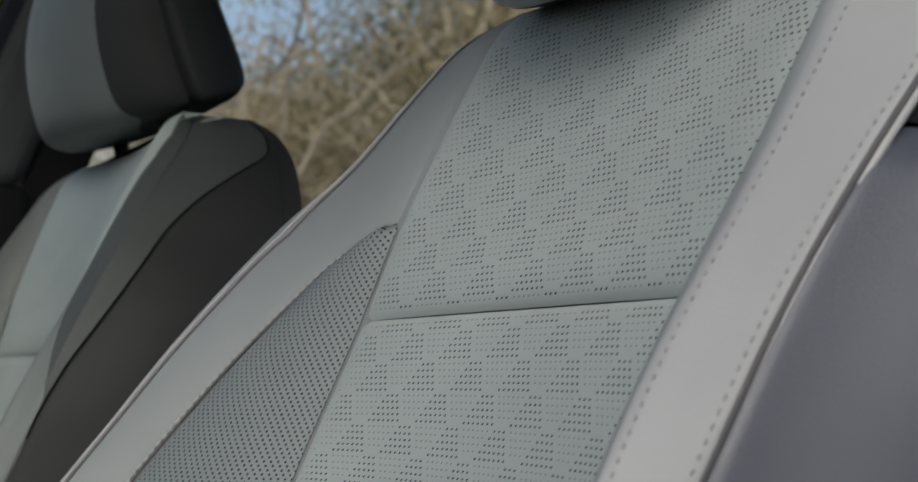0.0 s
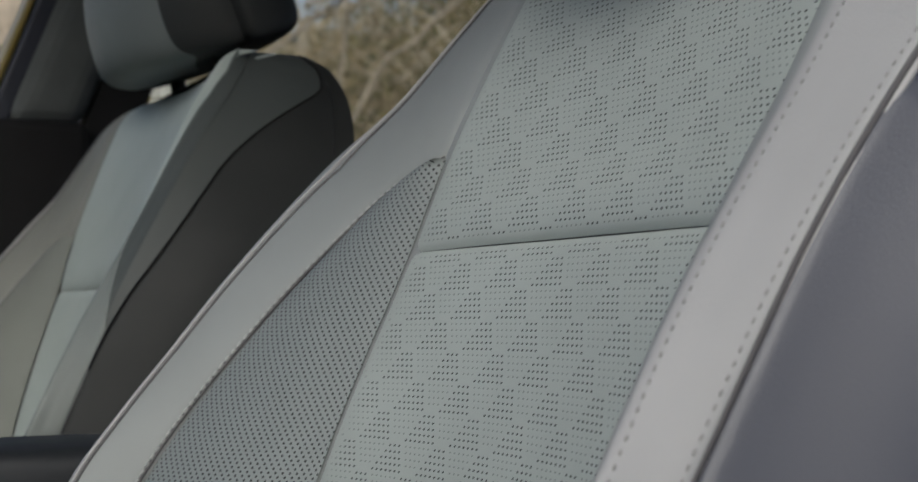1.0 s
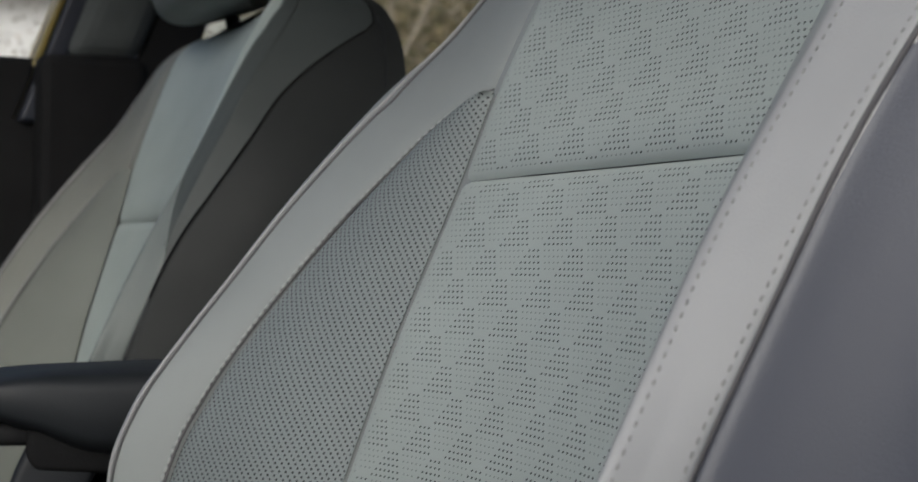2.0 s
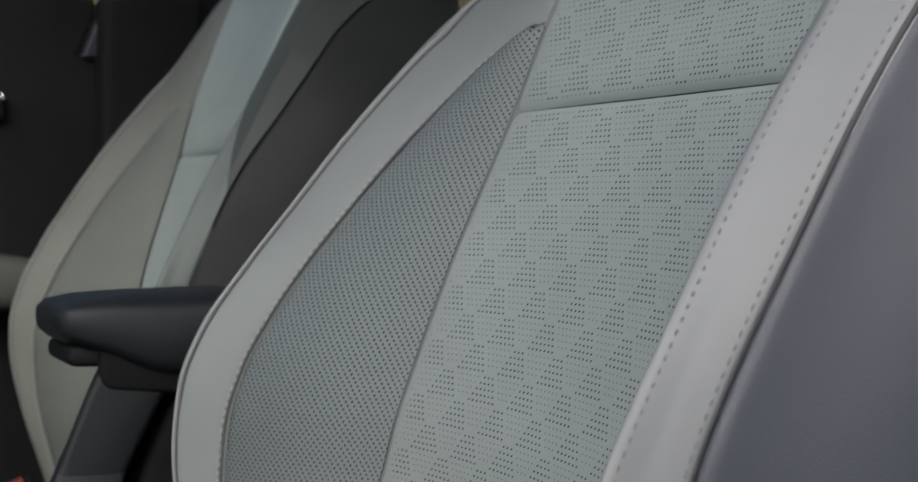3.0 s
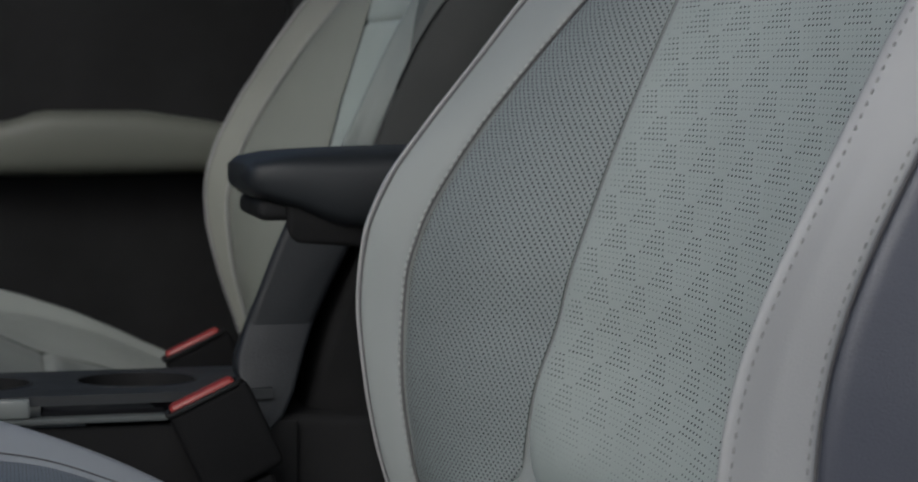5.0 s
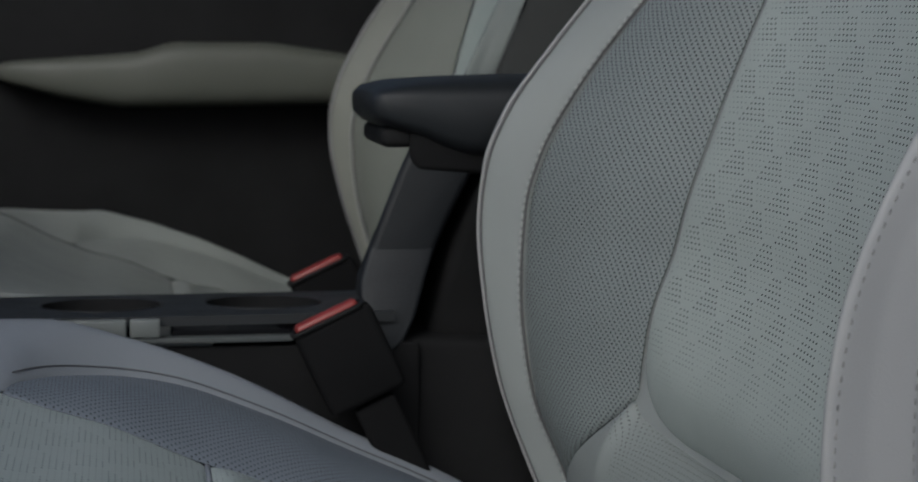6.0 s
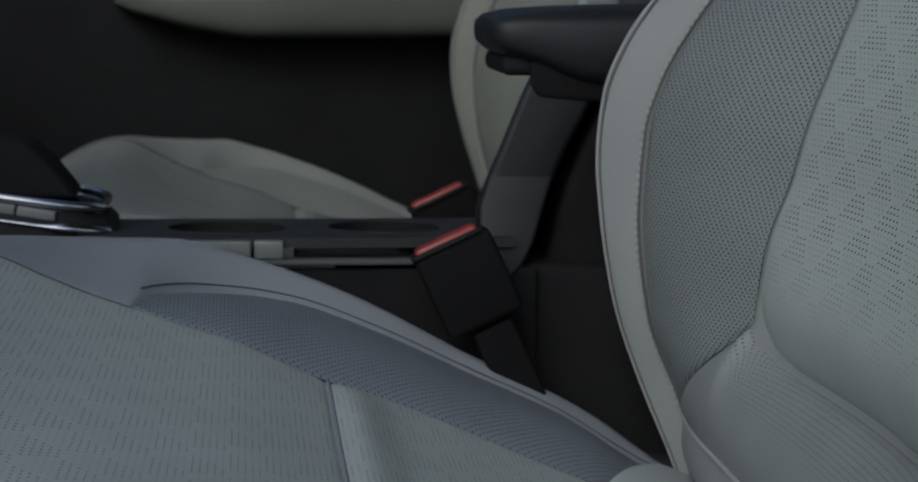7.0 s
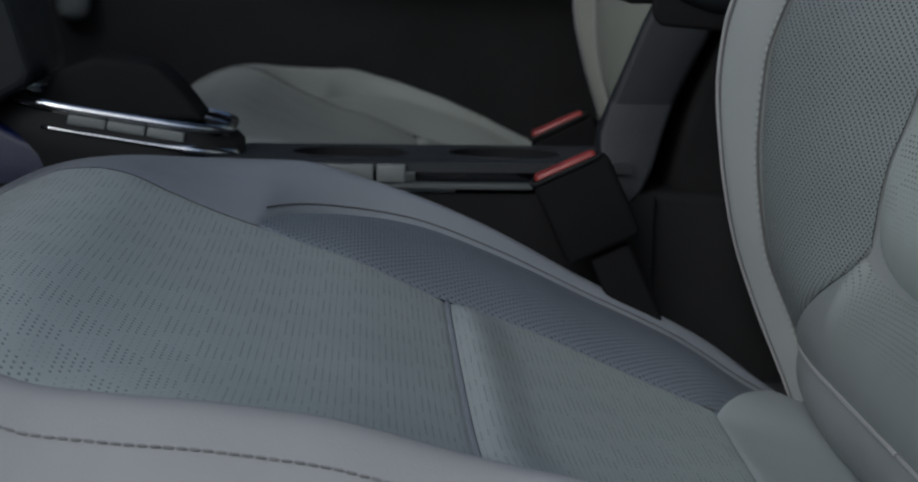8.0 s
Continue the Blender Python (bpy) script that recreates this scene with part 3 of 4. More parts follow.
        away = np.sqrt(np.clip(y - 0.138, 0, 1)[None, :] ** 2 + np.clip(np.where(y > 0.138, 0.722, 0.706)[None, :] - z, 0, 1) ** 2)
        P = tuck(P, "rt", 0.004, fl)
        ob = grid("lower_bolster_panel", L(P), M["low"], seat, "smooth grey leather lower cheek", np.stack([np.abs(P[..., 1]) * 1.2, z * 1.1], axis=2), flip=not f)
        tube("welt", L(P[0] + np.array((-0.0006, 0, 0))), 0.0015, M_PIPING, seat, "pale leather welt")
        g = np.linspace(0, 1, 14)
        Q = P[0][None] + np.stack([0.045 * g ** 1.5 - 0.010 * np.sin(np.pi * g), 0 * g, -0.075 * g], axis=1)[:, None]
        grid("lower_roll", L(Q), M["bolster"], seat, "smooth grey leather lower edge", metres(Q), flip=f)
        edge = ob.data.uv_layers.new(name="Edge")
        flat = away.reshape(-1)
        for poly in ob.data.polygons:
            for li, vi in zip(poly.loop_indices, poly.vertices):
                edge.data[li].uv = (flat[vi], 0.0)
        # smooth outer bolster
        z = heights(0.575, 1.160)
        c, b, a, s, e = lines(z, side, 0.42 if outer > 0 else 0.0, trim)
        ta, tb = np.linspace(0, 1, 14), np.linspace(0, 1, 14)[1:]
        ta = np.concatenate([[0, 0.05, 0.11, 0.19], ta[4:]])
        tb = np.concatenate([tb[:-4], [0.80, 0.89, 0.95, 1.0]])
        inner = b + (c - b) * 0.35
        inner[..., 0] += 0.012 if side > 0 else 0.003
        onward = s + (e - s) * 0.35
        if side < 0:
            onward = s + (s - b) * 0.3
        P = np.concatenate([cat(inner, b, a, s, ta), cat(b, a, s, onward, tb)], axis=1)
        P = tuck(P, "lr" if side > 0 else "r", 0.004, fl)
        if f and outer > 0:
            # pale roll that narrows upward into a flank darkened for its shade
            w = np.clip((z - 0.945) / 0.085, 0, 1)
            last = (P.shape[1] - 1) * (1 - 0.9 * w * w * (3 - 2 * w))
            pale = part_row(P, 0 * last, last, 27)
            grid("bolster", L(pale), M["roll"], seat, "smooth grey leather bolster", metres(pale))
            dark = part_row(P, last, 0 * last + P.shape[1] - 1, 14)[w > 0]
            grid("bolster_flank", L(dark), M_FLANK, seat, "leather bolster flank darkened for its shade", metres(dark))
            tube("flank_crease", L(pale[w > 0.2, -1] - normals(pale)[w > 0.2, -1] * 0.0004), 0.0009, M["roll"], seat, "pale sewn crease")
        else:
            grid("bolster", L(P), M["bolster"] if side > 0 else M["roll"], seat, "smooth grey leather bolster", metres(P), flip=not f)
        q = P + normals(P) * fl * 0.0006
        low = z < APEX_Z + 0.002
        if side > 0:
            stitches("stitching", L(row_at(q, 0.0046)[low]), M_THREAD, seat, 0.0048, 0.0036, 0.0008)
            tube("seam_groove", L(P[low, 1]), 0.0010, M_SEWN, seat, "dark seam line")
            tube("piping", L(q[:, 11]), 0.0011, M_PIPING, seat, "thin leather piping")
            # thin dark cord drawn in for the shade along the piping
            tube("piping_shade", L(q[:, 10]), 0.0006, M_SEWN, seat, "fine dark line for the shade beside the piping")
        else:
            if outer < 0:
                stitches("stitching", L(row_at(P, 0.0055)), M_SEATTHREAD, seat, 0.0047, 0.0022, 0.00045)
            if outer < 0:
                stitches("outer_stitching", L(row_at(P, 0.0065, True)), M_SEATTHREAD, seat, 0.0047, 0.0024, 0.00045)
            tube("seam_groove", L(P[:, -2]), 0.0012 if outer < 0 else 0.0006, M_DARKTHREAD, seat, "dark seam line")
            tube("piping", L(P[:, -1]), 0.0018, M_PIPING if outer < 0 else M["roll"], seat, "thin leather piping")
        # side facing, in front of and behind its seam
        inboard = side != outer
        cut_at = SIDE_SEAM(z) if inboard and outer > 0 else 0 * z

        def facing(frac):
            Q = s[:, None] * (1 - frac)[..., None] + e[:, None] * frac[..., None]
            Q[..., 1] += side * (0.016 if inboard else 0.021) * np.sin(np.pi * frac ** (1.0 if inboard else 1.45)) * np.clip((1.07 - z) / 0.05, 0.15, 1)[:, None]
            return Q

        ts = spaced(14, 0.15)
        if inboard and outer > 0:
            top = z > 0.93
            F = facing(cut_at[:, None] * np.linspace(0, 1, 12)[None, :])[top]
            # flank in the darkened leather that stands for its shade
            grid("bolster_side", L(F), M_FLANK, seat, "leather bolster flank darkened for its shade", metres(F), flip=not f)
            tube("flank_seam", L(F[:, -1] + np.array((0, side * 0.0006, 0))), 0.0006, M_JET, seat, "black sewn seam")
        P = tuck(facing(cut_at[:, None] + (1 - cut_at)[:, None] * ts[None, :]), "l", 0.0015 if inboard else 0.004, fl)
        cut = int(np.searchsorted(z, 1.035))
        grid("side_panel", L(tuck(P[:cut + 1], "t", 0.0 if inboard else 0.006, fl)), M_DARKSIDE if inboard else M_SIDE, seat, "black leather inner side" if inboard else "slate leather outer side", metres(P[:cut + 1]), flip=not f)
        Q = P[cut:].copy()
        Q[..., 1] -= side * (0.0 if inboard else 0.008) * np.clip((ts - 0.02) / 0.1, 0, 1)[None, :]
        if inboard:
            k = int(np.searchsorted(z, 0.92))
            tube("side_seam", L(facing((0.86 + 0 * z)[:, None])[k:-6, 0] + np.array((0, side * 0.0004, 0))), 0.0006, M_SHELL, seat, "fine seam line")
        grid("shoulder_side", L(Q), M_DARKSIDE if inboard else M_BLACK, seat, "black shoulder facing", metres(Q), flip=not f)
    # back shell
    z = np.linspace(1.160, 0.56, 50)
    w = A_Y(z) - 0.01
    t = np.linspace(-1, 1, 24)
    x = (BACK_X(z) + (SHOULDER(z) if outer > 0 else 0))[:, None] + 0.02 * (1 - t ** 4)[None, :] * np.clip((1.16 - z) / 0.05, 0, 1)[:, None]
    P = np.stack([x, w[:, None] * t[None, :], np.broadcast_to(z[:, None], x.shape)], axis=2)
    top = P[:1].copy()
    top[..., 0] = 0.472
    grid("back_shell", L(np.concatenate([top, P])), M_SHELL, seat, "dark plastic back shell")


Q_Z = hermite((-0.285, -0.272, -0.25, -0.22, -0.198, -0.18, -0.163, -0.147, -0.131, -0.107, -0.083, -0.062, -0.036, -0.008, 0.041, 0.089, 0.155, 0.193, 0.26, 0.33),
              (0.655, 0.694, 0.720, 0.740, 0.7515, 0.760, 0.766, 0.767, 0.7645, 0.7542, 0.7440, 0.7365, 0.7270, 0.718, 0.696, 0.679, 0.650, 0.634, 0.612, 0.600))
QB_Z = hermite((-0.285, -0.25, -0.131, -0.069, -0.05, -0.027, 0.026, 0.078, 0.132, 0.186, 0.237, 0.33),
               (0.66, 0.735, 0.765, 0.7395, 0.736, 0.7315, 0.721, 0.702, 0.677, 0.652, 0.621, 0.585))
QB_Y = hermite((-0.285, -0.060, -0.055, -0.04, -0.02, 0.008, 0.045, 0.1, 0.2, 0.33), (0.1505, 0.1505, 0.166, 0.196, 0.218, 0.234, 0.24, 0.24, 0.238, 0.225))
QA_Z = hermite((-0.285, -0.262, -0.22, -0.178, -0.122, -0.045, 0.005, 0.062, 0.134, 0.208, 0.265, 0.33),
               (0.64, 0.69, 0.734, 0.752, 0.757, 0.756, 0.743, 0.721, 0.683, 0.646, 0.605, 0.575))
QA_Y = hermite((-0.285, -0.25, -0.15, 0.0, 0.2, 0.33), (0.235, 0.25, 0.262, 0.265, 0.265, 0.25))
CROSS_X, REAR_X = 0.044, 0.196


LIFT = hermite((-0.285, -0.12, -0.083, -0.034, 0.004, 0.042, 0.1, 0.33), (-0.02, -0.014, -0.004, 0.009, 0.015, 0.022, 0.028, 0.03))


def rims(x, side):
    c = np.stack([x, (0.150 if side > 0 else 0.235) + 0 * x, Q_Z(x) + (0 if side > 0 else LIFT(x))], axis=-1)
    m = (x < -0.059) | (side < 0)
    b = np.stack([x, np.where(m, np.abs(c[..., 1]) + 0.0005, np.maximum(QB_Y(x), np.abs(c[..., 1]) + 0.0005)), np.where(m, c[..., 2], QB_Z(x))], axis=-1)
    a = np.stack([x, QA_Y(x), QA_Z(x)], axis=-1)
    s = np.stack([x, QA_Y(x) + 0.022, QA_Z(x) - 0.045], axis=-1)
    e = np.stack([x, QA_Y(x) + 0.012, 0.53 + 0 * x], axis=-1)
    if side < 0:
        a = np.stack([x, 0.262 + 0 * x, c[..., 2] + 0.005], axis=-1)
        s = np.stack([x, 0.293 + 0 * x, c[..., 2] - 0.042], axis=-1)
    for q in (c, b, a, s, e):
        q[..., 1] *= side
    return c, b, a, s, e


def build_cushion(seat, outer):
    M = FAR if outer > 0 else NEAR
    for name, x0, x1, mat, sides in (("cushion_front_insert", -0.285, CROSS_X, M["face"], "lrt"), ("cushion_rear_insert", CROSS_X, REAR_X, M["face"], "lrbt"),
                                     ("cushion_rear_panel", REAR_X, 0.33, M["rear"], "lrb")):
        x = heights(x0, x1)
        t = spaced(34, 0.3) * 2 - 1
        w = 0.150 if name != "cushion_rear_panel" else 0.244
        z = Q_Z(x)[:, None] - 0.004 * (1 - t ** 2)[None, :] + LIFT(x)[:, None] * np.where(t < 0, t ** 4, 0)[None, :]
        if name == "cushion_rear_insert":
            z = z + 0.007 * (np.exp(-((x - x0 - 0.014) / 0.014) ** 2) * np.clip((x - x0) / 0.008, 0, 1))[:, None] * (1 - t ** 6)[None, :]
        X = np.broadcast_to(x[:, None], z.shape)
        if name == "cushion_rear_panel":
            tau = np.clip((t * w - 0.15) / 0.09, 0, 1)[None, :]
            X = X + 0.054 * tau * (1 - (x - x0) / (x1 - x0))[:, None]
            z = z + (QB_Z(X) - Q_Z(x)[:, None] + 0.0055) * tau
        P = np.stack([X, np.broadcast_to(np.where(t < 0, 0.235, w)[None, :] * t[None, :], z.shape), z], axis=2)
        uv = np.stack([-(P[..., 1] + 0.4), P[..., 0] * 1.08 + 1.0], axis=2)
        grid(name, tuck(P, sides, 0.0018, -1), mat, seat, "pale grey leather cushion panel", uv, flip=True)
    t = np.linspace(-0.98, 0.98, 40)
    y = np.where(t < 0, 0.235, 0.150) * t
    z = Q_Z(CROSS_X) - 0.004 * (1 - t ** 2) + LIFT(CROSS_X) * np.where(t < 0, t ** 4, 0) - 0.0012
    tube("cross_seam", np.stack([CROSS_X + 0 * y, y, z], axis=1), 0.0016, M["cushion"], seat, "grey leather seam strip")
    for side in (1, -1):
        f = side > 0
        fl = 1 if side > 0 else -1
        t = spaced(18, 0.09)
        uv_k = 1.1
        x0, x1 = -0.0595, REAR_X + 0.012 + 0.054 * t
        r = spaced(50, 0.28)
        x = x0 + (x1 - x0)[None, :] * r[:, None]
        c, b, a, s, e = rims(x, side)
        P = c * (1 - t)[None, :, None] + b * t[None, :, None]
        P += (b - c) * (0.05 * t ** 3)[None, :, None]
        P[..., 2] += (0.006 if outer < 0 else 0.002) * (4 * t * (1 - t))[None, :] * np.clip(np.minimum(r, 1 - r) / 0.15, 0, 1)[:, None]
        P[..., 2] -= 0.004 * np.clip((r - 0.93) / 0.04, 0, 1)[:, None]
        uv = np.stack([np.abs(P[..., 1]) * uv_k, P[..., 0] * 1.08], axis=2)
        if side > 0:
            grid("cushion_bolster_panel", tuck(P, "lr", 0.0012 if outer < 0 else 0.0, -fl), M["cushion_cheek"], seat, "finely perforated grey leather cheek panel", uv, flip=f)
        x = heights(-0.285, 0.33)
        c, b, a, s, e = rims(x, side)
        ta, tb = np.concatenate([[0, 0.05, 0.11, 0.19], np.linspace(0.28, 1, 12)]), np.concatenate([np.linspace(0.07, 0.7, 10), [0.80, 0.89, 0.95, 1.0]])
        inner = b + (c - b) * 0.35
        inner[..., 2] -= 0.004
        P = np.concatenate([cat(inner, b, a, s, ta), cat(b, a, s, s + (e - s) * 0.3, tb)], axis=1)
        P = tuck(tuck(P, "l", 0.0018 if outer < 0 else 0.0, -fl), "r", 0.004, -fl)
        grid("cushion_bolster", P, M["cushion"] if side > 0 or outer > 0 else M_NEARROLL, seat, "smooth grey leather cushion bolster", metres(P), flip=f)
        q = P - normals(P) * fl * 0.0006
        tube("cushion_seam", c[x < REAR_X] + np.array((0, side * 0.0012, -0.0012)), 0.0005, M_DARKTHREAD, seat)
        if side > 0 and outer < 0:
            tube("cushion_piping", q[x > -0.06, 3], 0.0004, M_DARKTHREAD, seat)
        else:
            stitches("cushion_stitching", [[np.interp(0.276, -q[i, :20, 1], q[i, :20, k]) for k in range(3)] for i in range(len(q))], M_SEATTHREAD, seat, 0.0042, 0.0036, 0.00055)
        ts = np.linspace(0, 1, 8)
        P = s[:, None] * (1 - ts)[None, :, None] + e[:, None] * ts[None, :, None]
        grid("cushion_side", P, M_SIDE if side == outer else M_DARKSIDE, seat, "leather cushion side", metres(P), flip=f)
    # front roll, base and rails
    y = np.linspace(-0.245, 0.245, 30)
    zf = np.linspace(0, 1, 10)
    ztop = 0.66 - 0.02 * (np.abs(y) / 0.245) ** 3
    P = np.stack([np.broadcast_to((-0.285 + 0.03 * zf ** 2)[:, None], (10, 30)), np.broadcast_to(y[None, :], (10, 30)), ztop[None, :] - 0.12 * zf[:, None]], axis=2)
    grid("cushion_front", P, M["leather"], seat, "grey leather cushion front")
    block("seat_base", (0.50, 0.46, 0.10), (0.03, 0, 0.49), M_BLACK, seat, 0.02)
    for yy in (-0.20, 0.20):
        block("rail", (0.62, 0.04, 0.10), (0.04, yy, 0.392), M_SHELL, seat, 0.008)
    block("recliner_cover", (0.16, 0.03, 0.15), (0.30, 0.262, 0.545), M_BLACK, seat, 0.012)
    block("recliner_cover", (0.16, 0.03, 0.15), (0.30, -0.262, 0.545), M_BLACK, seat, 0.012)


def front_seat(y, lean, front, outer, label):
    seat = thing("car_seat", label, "car seat", (0, y, 0), "front seats")
    build_backrest(seat, lean, outer)
    build_headrest(seat, lean * 0.66, 0.020 if outer < 0 else 0.0, FAR if outer > 0 else NEAR, 11 if outer < 0 else 9)
    build_cushion(seat, outer)
    if front != 1.0:
        for ob in seat.children:
            if ob.name.startswith("cushion"):
                for v in ob.data.vertices:
                    v.co.z += -0.007 + 0.016 * min(1.0, max(0.0, (v.co.x + 0.05) / 0.17))
                    if v.co.x < 0.05:
                        v.co.x = 0.05 + (v.co.x - 0.05) * front
    return seat


front_seat(0.0, 0.0, 1.0, -1, "pale grey perforated leather driver seat with slate sides")
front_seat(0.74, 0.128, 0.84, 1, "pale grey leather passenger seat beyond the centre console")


# ---- centre console ----
def ring(cx, cy, r, n=40):
    return [(cx + r * math.cos(2 * math.pi * k / n), cy + 1.2 * r * math.sin(2 * math.pi * k / n)) for k in range(n)]


CUPS = ((-0.012, 0.368, 0.037), (0.090, 0.368, 0.036))


def console():
    top = thing("centre_console", "black grained plastic centre console with two cup holders", "console")
    prism("console_body", [(-0.75, 0.36), (-0.75, 0.70), (-0.20, 0.735), (-0.085, 0.735), (-0.084, 0.68), (0.16, 0.68), (0.161, 0.735), (0.40, 0.72), (0.62, 0.70), (0.62, 0.36)], 0.297, 0.437, M_JET, top, 0.006)
    bm = bmesh.new()
    loops = []
    rim = [(-0.10, 0.290), (0.165, 0.290), (0.165, 0.444), (-0.10, 0.444)]
    for pts in (rim, *[ring(*c) for c in CUPS]):
        vs = [bm.verts.new((x, y, 0.752)) for x, y in pts]
        loops.append(vs)
        for i in range(len(vs)):
            bm.edges.new((vs[i], vs[(i + 1) % len(vs)]))
    bmesh.ops.triangle_fill(bm, use_beauty=True, use_dissolve=False, edges=bm.edges[:])
    ext = bmesh.ops.extrude_face_region(bm, geom=bm.faces[:])
    bmesh.ops.translate(bm, vec=(0, 0, -0.006), verts=[v for v in ext["geom"] if isinstance(v, bmesh.types.BMVert)])
    bmesh.ops.recalc_face_normals(bm, faces=bm.faces)
    me = part("console_top", bm, M_CONSOLE, top, "satin dark console top plate")
    me.data.polygons.foreach_set("use_smooth", [False] * len(me.data.polygons))
    for cx, cy, r in CUPS:
        ang = np.linspace(0, 2 * np.pi, 40, endpoint=False)
        prof = [(r, 0.7525), (r - 0.001, 0.750), (r - 0.003, 0.740), (r - 0.006, 0.700), (r - 0.012, 0.692), (0.001, 0.691)]
        P = np.array([[(cx + q * math.cos(a), cy + 1.2 * q * math.sin(a), z) for a in ang] for q, z in prof])
        grid("cup_holder", P, M_JET, top, "black cup holder well", wrap=True)
        tube("cup_rim", [(cx + (r + 0.001) * math.cos(a), cy + 1.2 * (r + 0.001) * math.sin(a), 0.7522) for a in ang], 0.0007, M_SHELL, top, "", 6, True)
    block("side_slot", (0.085, 0.004, 0.013), (0.072, 0.2965, 0.7450), M_GLOSS, top, 0.002, label="gloss black recess")
    block("side_trim", (0.215, 0.012, 0.0035), (-0.005, 0.291, 0.7375), M_TRIM, top, 0.001, label="satin grey trim line")
    block("console_side", (0.30, 0.006, 0.30), (0.03, 0.2925, 0.583), M_JET, top, 0.002)
    for x, w in ((-0.0225, 0.052), (0.0142, 0.018)):
        block("switch", (w, 0.010, 0.0115), (x, 0.290, 0.7452), M_SILVER, top, 0.0015, label="pale silver switch")
    for ob in top.children:
        if ob.name.startswith(("console_top", "cup_")):
            for v in ob.data.vertices:
                v.co.z -= 0.008 * (v.co.y - 0.29) / 0.154
    return top


console()


def armrest():
    a = thing("console_armrest", "charcoal leather console armrest on a black post", "armrest")
    n = 26
    xs = np.concatenate([[0.1465, 0.148, 0.151, 0.156], np.linspace(0.165, 0.50, n), [0.512, 0.517, 0.519]])
    k = len(xs)
    top = np.interp(xs, [0.1465, 0.151, 0.165, 0.19, 0.25, 0.5, 0.519], [0.884, 0.888, 0.891, 0.893, 0.895, 0.892, 0.875])
    bot = np.interp(xs, [0.1465, 0.151, 0.165, 0.18, 0.20, 0.3, 0.5, 0.519], [0.868, 0.864, 0.858, 0.853, 0.842, 0.832, 0.833, 0.865])
    hw = np.interp(xs, [0.1465, 0.151, 0.165, 0.2, 0.5, 0.519], [0.053, 0.058, 0.061, 0.063, 0.062, 0.045])
    m = 40
    P = np.zeros((k, m, 3))
    for i in range(k):
        zc, hz = (top[i] + bot[i]) / 2, (top[i] - bot[i]) / 2
        for j in range(m):
            w = 2 * math.pi * j / m
            c, s = math.cos(w), math.sin(w)
            P[i, j] = (xs[i] + 0.008, 0.368 + math.copysign(abs(c) ** 0.5, c) * hw[i] * (1 - 0.10 * max(0, -s)), zc + math.copysign(abs(s) ** 0.42, s) * hz)
    cap = P[:1].mean(axis=1, keepdims=True) + 0 * P[:1]
    grid("pad", np.concatenate([cap, P, P[-1:].mean(axis=1, keepdims=True) + 0 * P[-1:]]), M_ARM, a, "charcoal leather pad", wrap=True)
    block("latch", (0.026, 0.092, 0.013), (0.1735, 0.366, 0.8565), M_BLACK, a, 0.005, label="black release latch")
    post = prism("post", [(0.183, 0.860), (0.172, 0.836), (0.158, 0.801), (0.1455, 0.769), (0.1450, 0.760), (0.152, 0.745), (0.158, 0.730), (0.164, 0.730), (0.171, 0.737), (0.179, 0.749), (0.191, 0.779), (0.205, 0.809), (0.218, 0.834), (0.232, 0.860)], 0.318, 0.418, M_POST, a, 0.005, 4)
    collar = prism("collar", [(0.182, 0.872), (0.178, 0.858), (0.178, 0.842), (0.183, 0.836), (0.226, 0.833), (0.26, 0.845), (0.26, 0.872)], 0.316, 0.420, M_JET, a, 0.004, 3, "black collar under the pad")
    for ob in (post, collar):
        for v in ob.data.vertices:
            v.co.x += 0.022 * min(1.0, max(0.0, (v.co.y - 0.325) / 0.09))
    foot = prism("foot", [(0.1579, 0.800), (0.1460, 0.770), (0.1450, 0.760), (0.1500, 0.746), (0.1565, 0.727), (0.1635, 0.727), (0.1715, 0.735), (0.179, 0.748), (0.188, 0.772), (0.2000, 0.800)], 0.2865, 0.3300, M_POST, a, 0.003, 3, "charcoal post foot")
    for v in foot.data.vertices:
        if v.co.y < 0.303:
            v.co.y += 0.037 * min(1.0, max(0.0, (v.co.z - 0.730) / 0.066))
    prism("box", [(0.185, 0.715), (0.208, 0.79), (0.232, 0.845), (0.50, 0.845), (0.52, 0.72)], 0.325, 0.411, M_JET, a, 0.008)
    return a


armrest()


def belt_buckle(x, y, label):
    b = thing("seat_belt_buckle", label, "buckle", (x, y, 0.7565), "front belt buckles")
    b.rotation_euler = (0, radians(-25), 0)
    block("housing", (0.049, 0.021, 0.055), (0.002, 0, -0.0305), M_BUCKLE, b, 0.005)
    block("button", (0.040, 0.0115, 0.006), (0, -0.0025, -0.0012), M_RED, b, 0.0028, label="red release button")
    rim = [(0.0222 * c, -0.0025 + 0.0075 * q, -0.0028) for c, q in ((-1, -0.5), (-0.9, -1), (0.9, -1), (1, -0.5), (1, 0.5), (0.9, 1), (-0.9, 1), (-1, 0.5))]
    tube("rim", rim, 0.0016, M_BLACK, b, "black rim round the button", 8, True)
    block("stalk", (0.026, 0.010, 0.22), (0.004, 0, -0.17), M_BUCKLE, b, 0.003)
    return b


belt_buckle(0.118, 0.256, "black seat belt buckle with a red button by the driver seat")
belt_buckle(0.136, 0.482, "black seat belt buckle with a red button by the passenger seat")


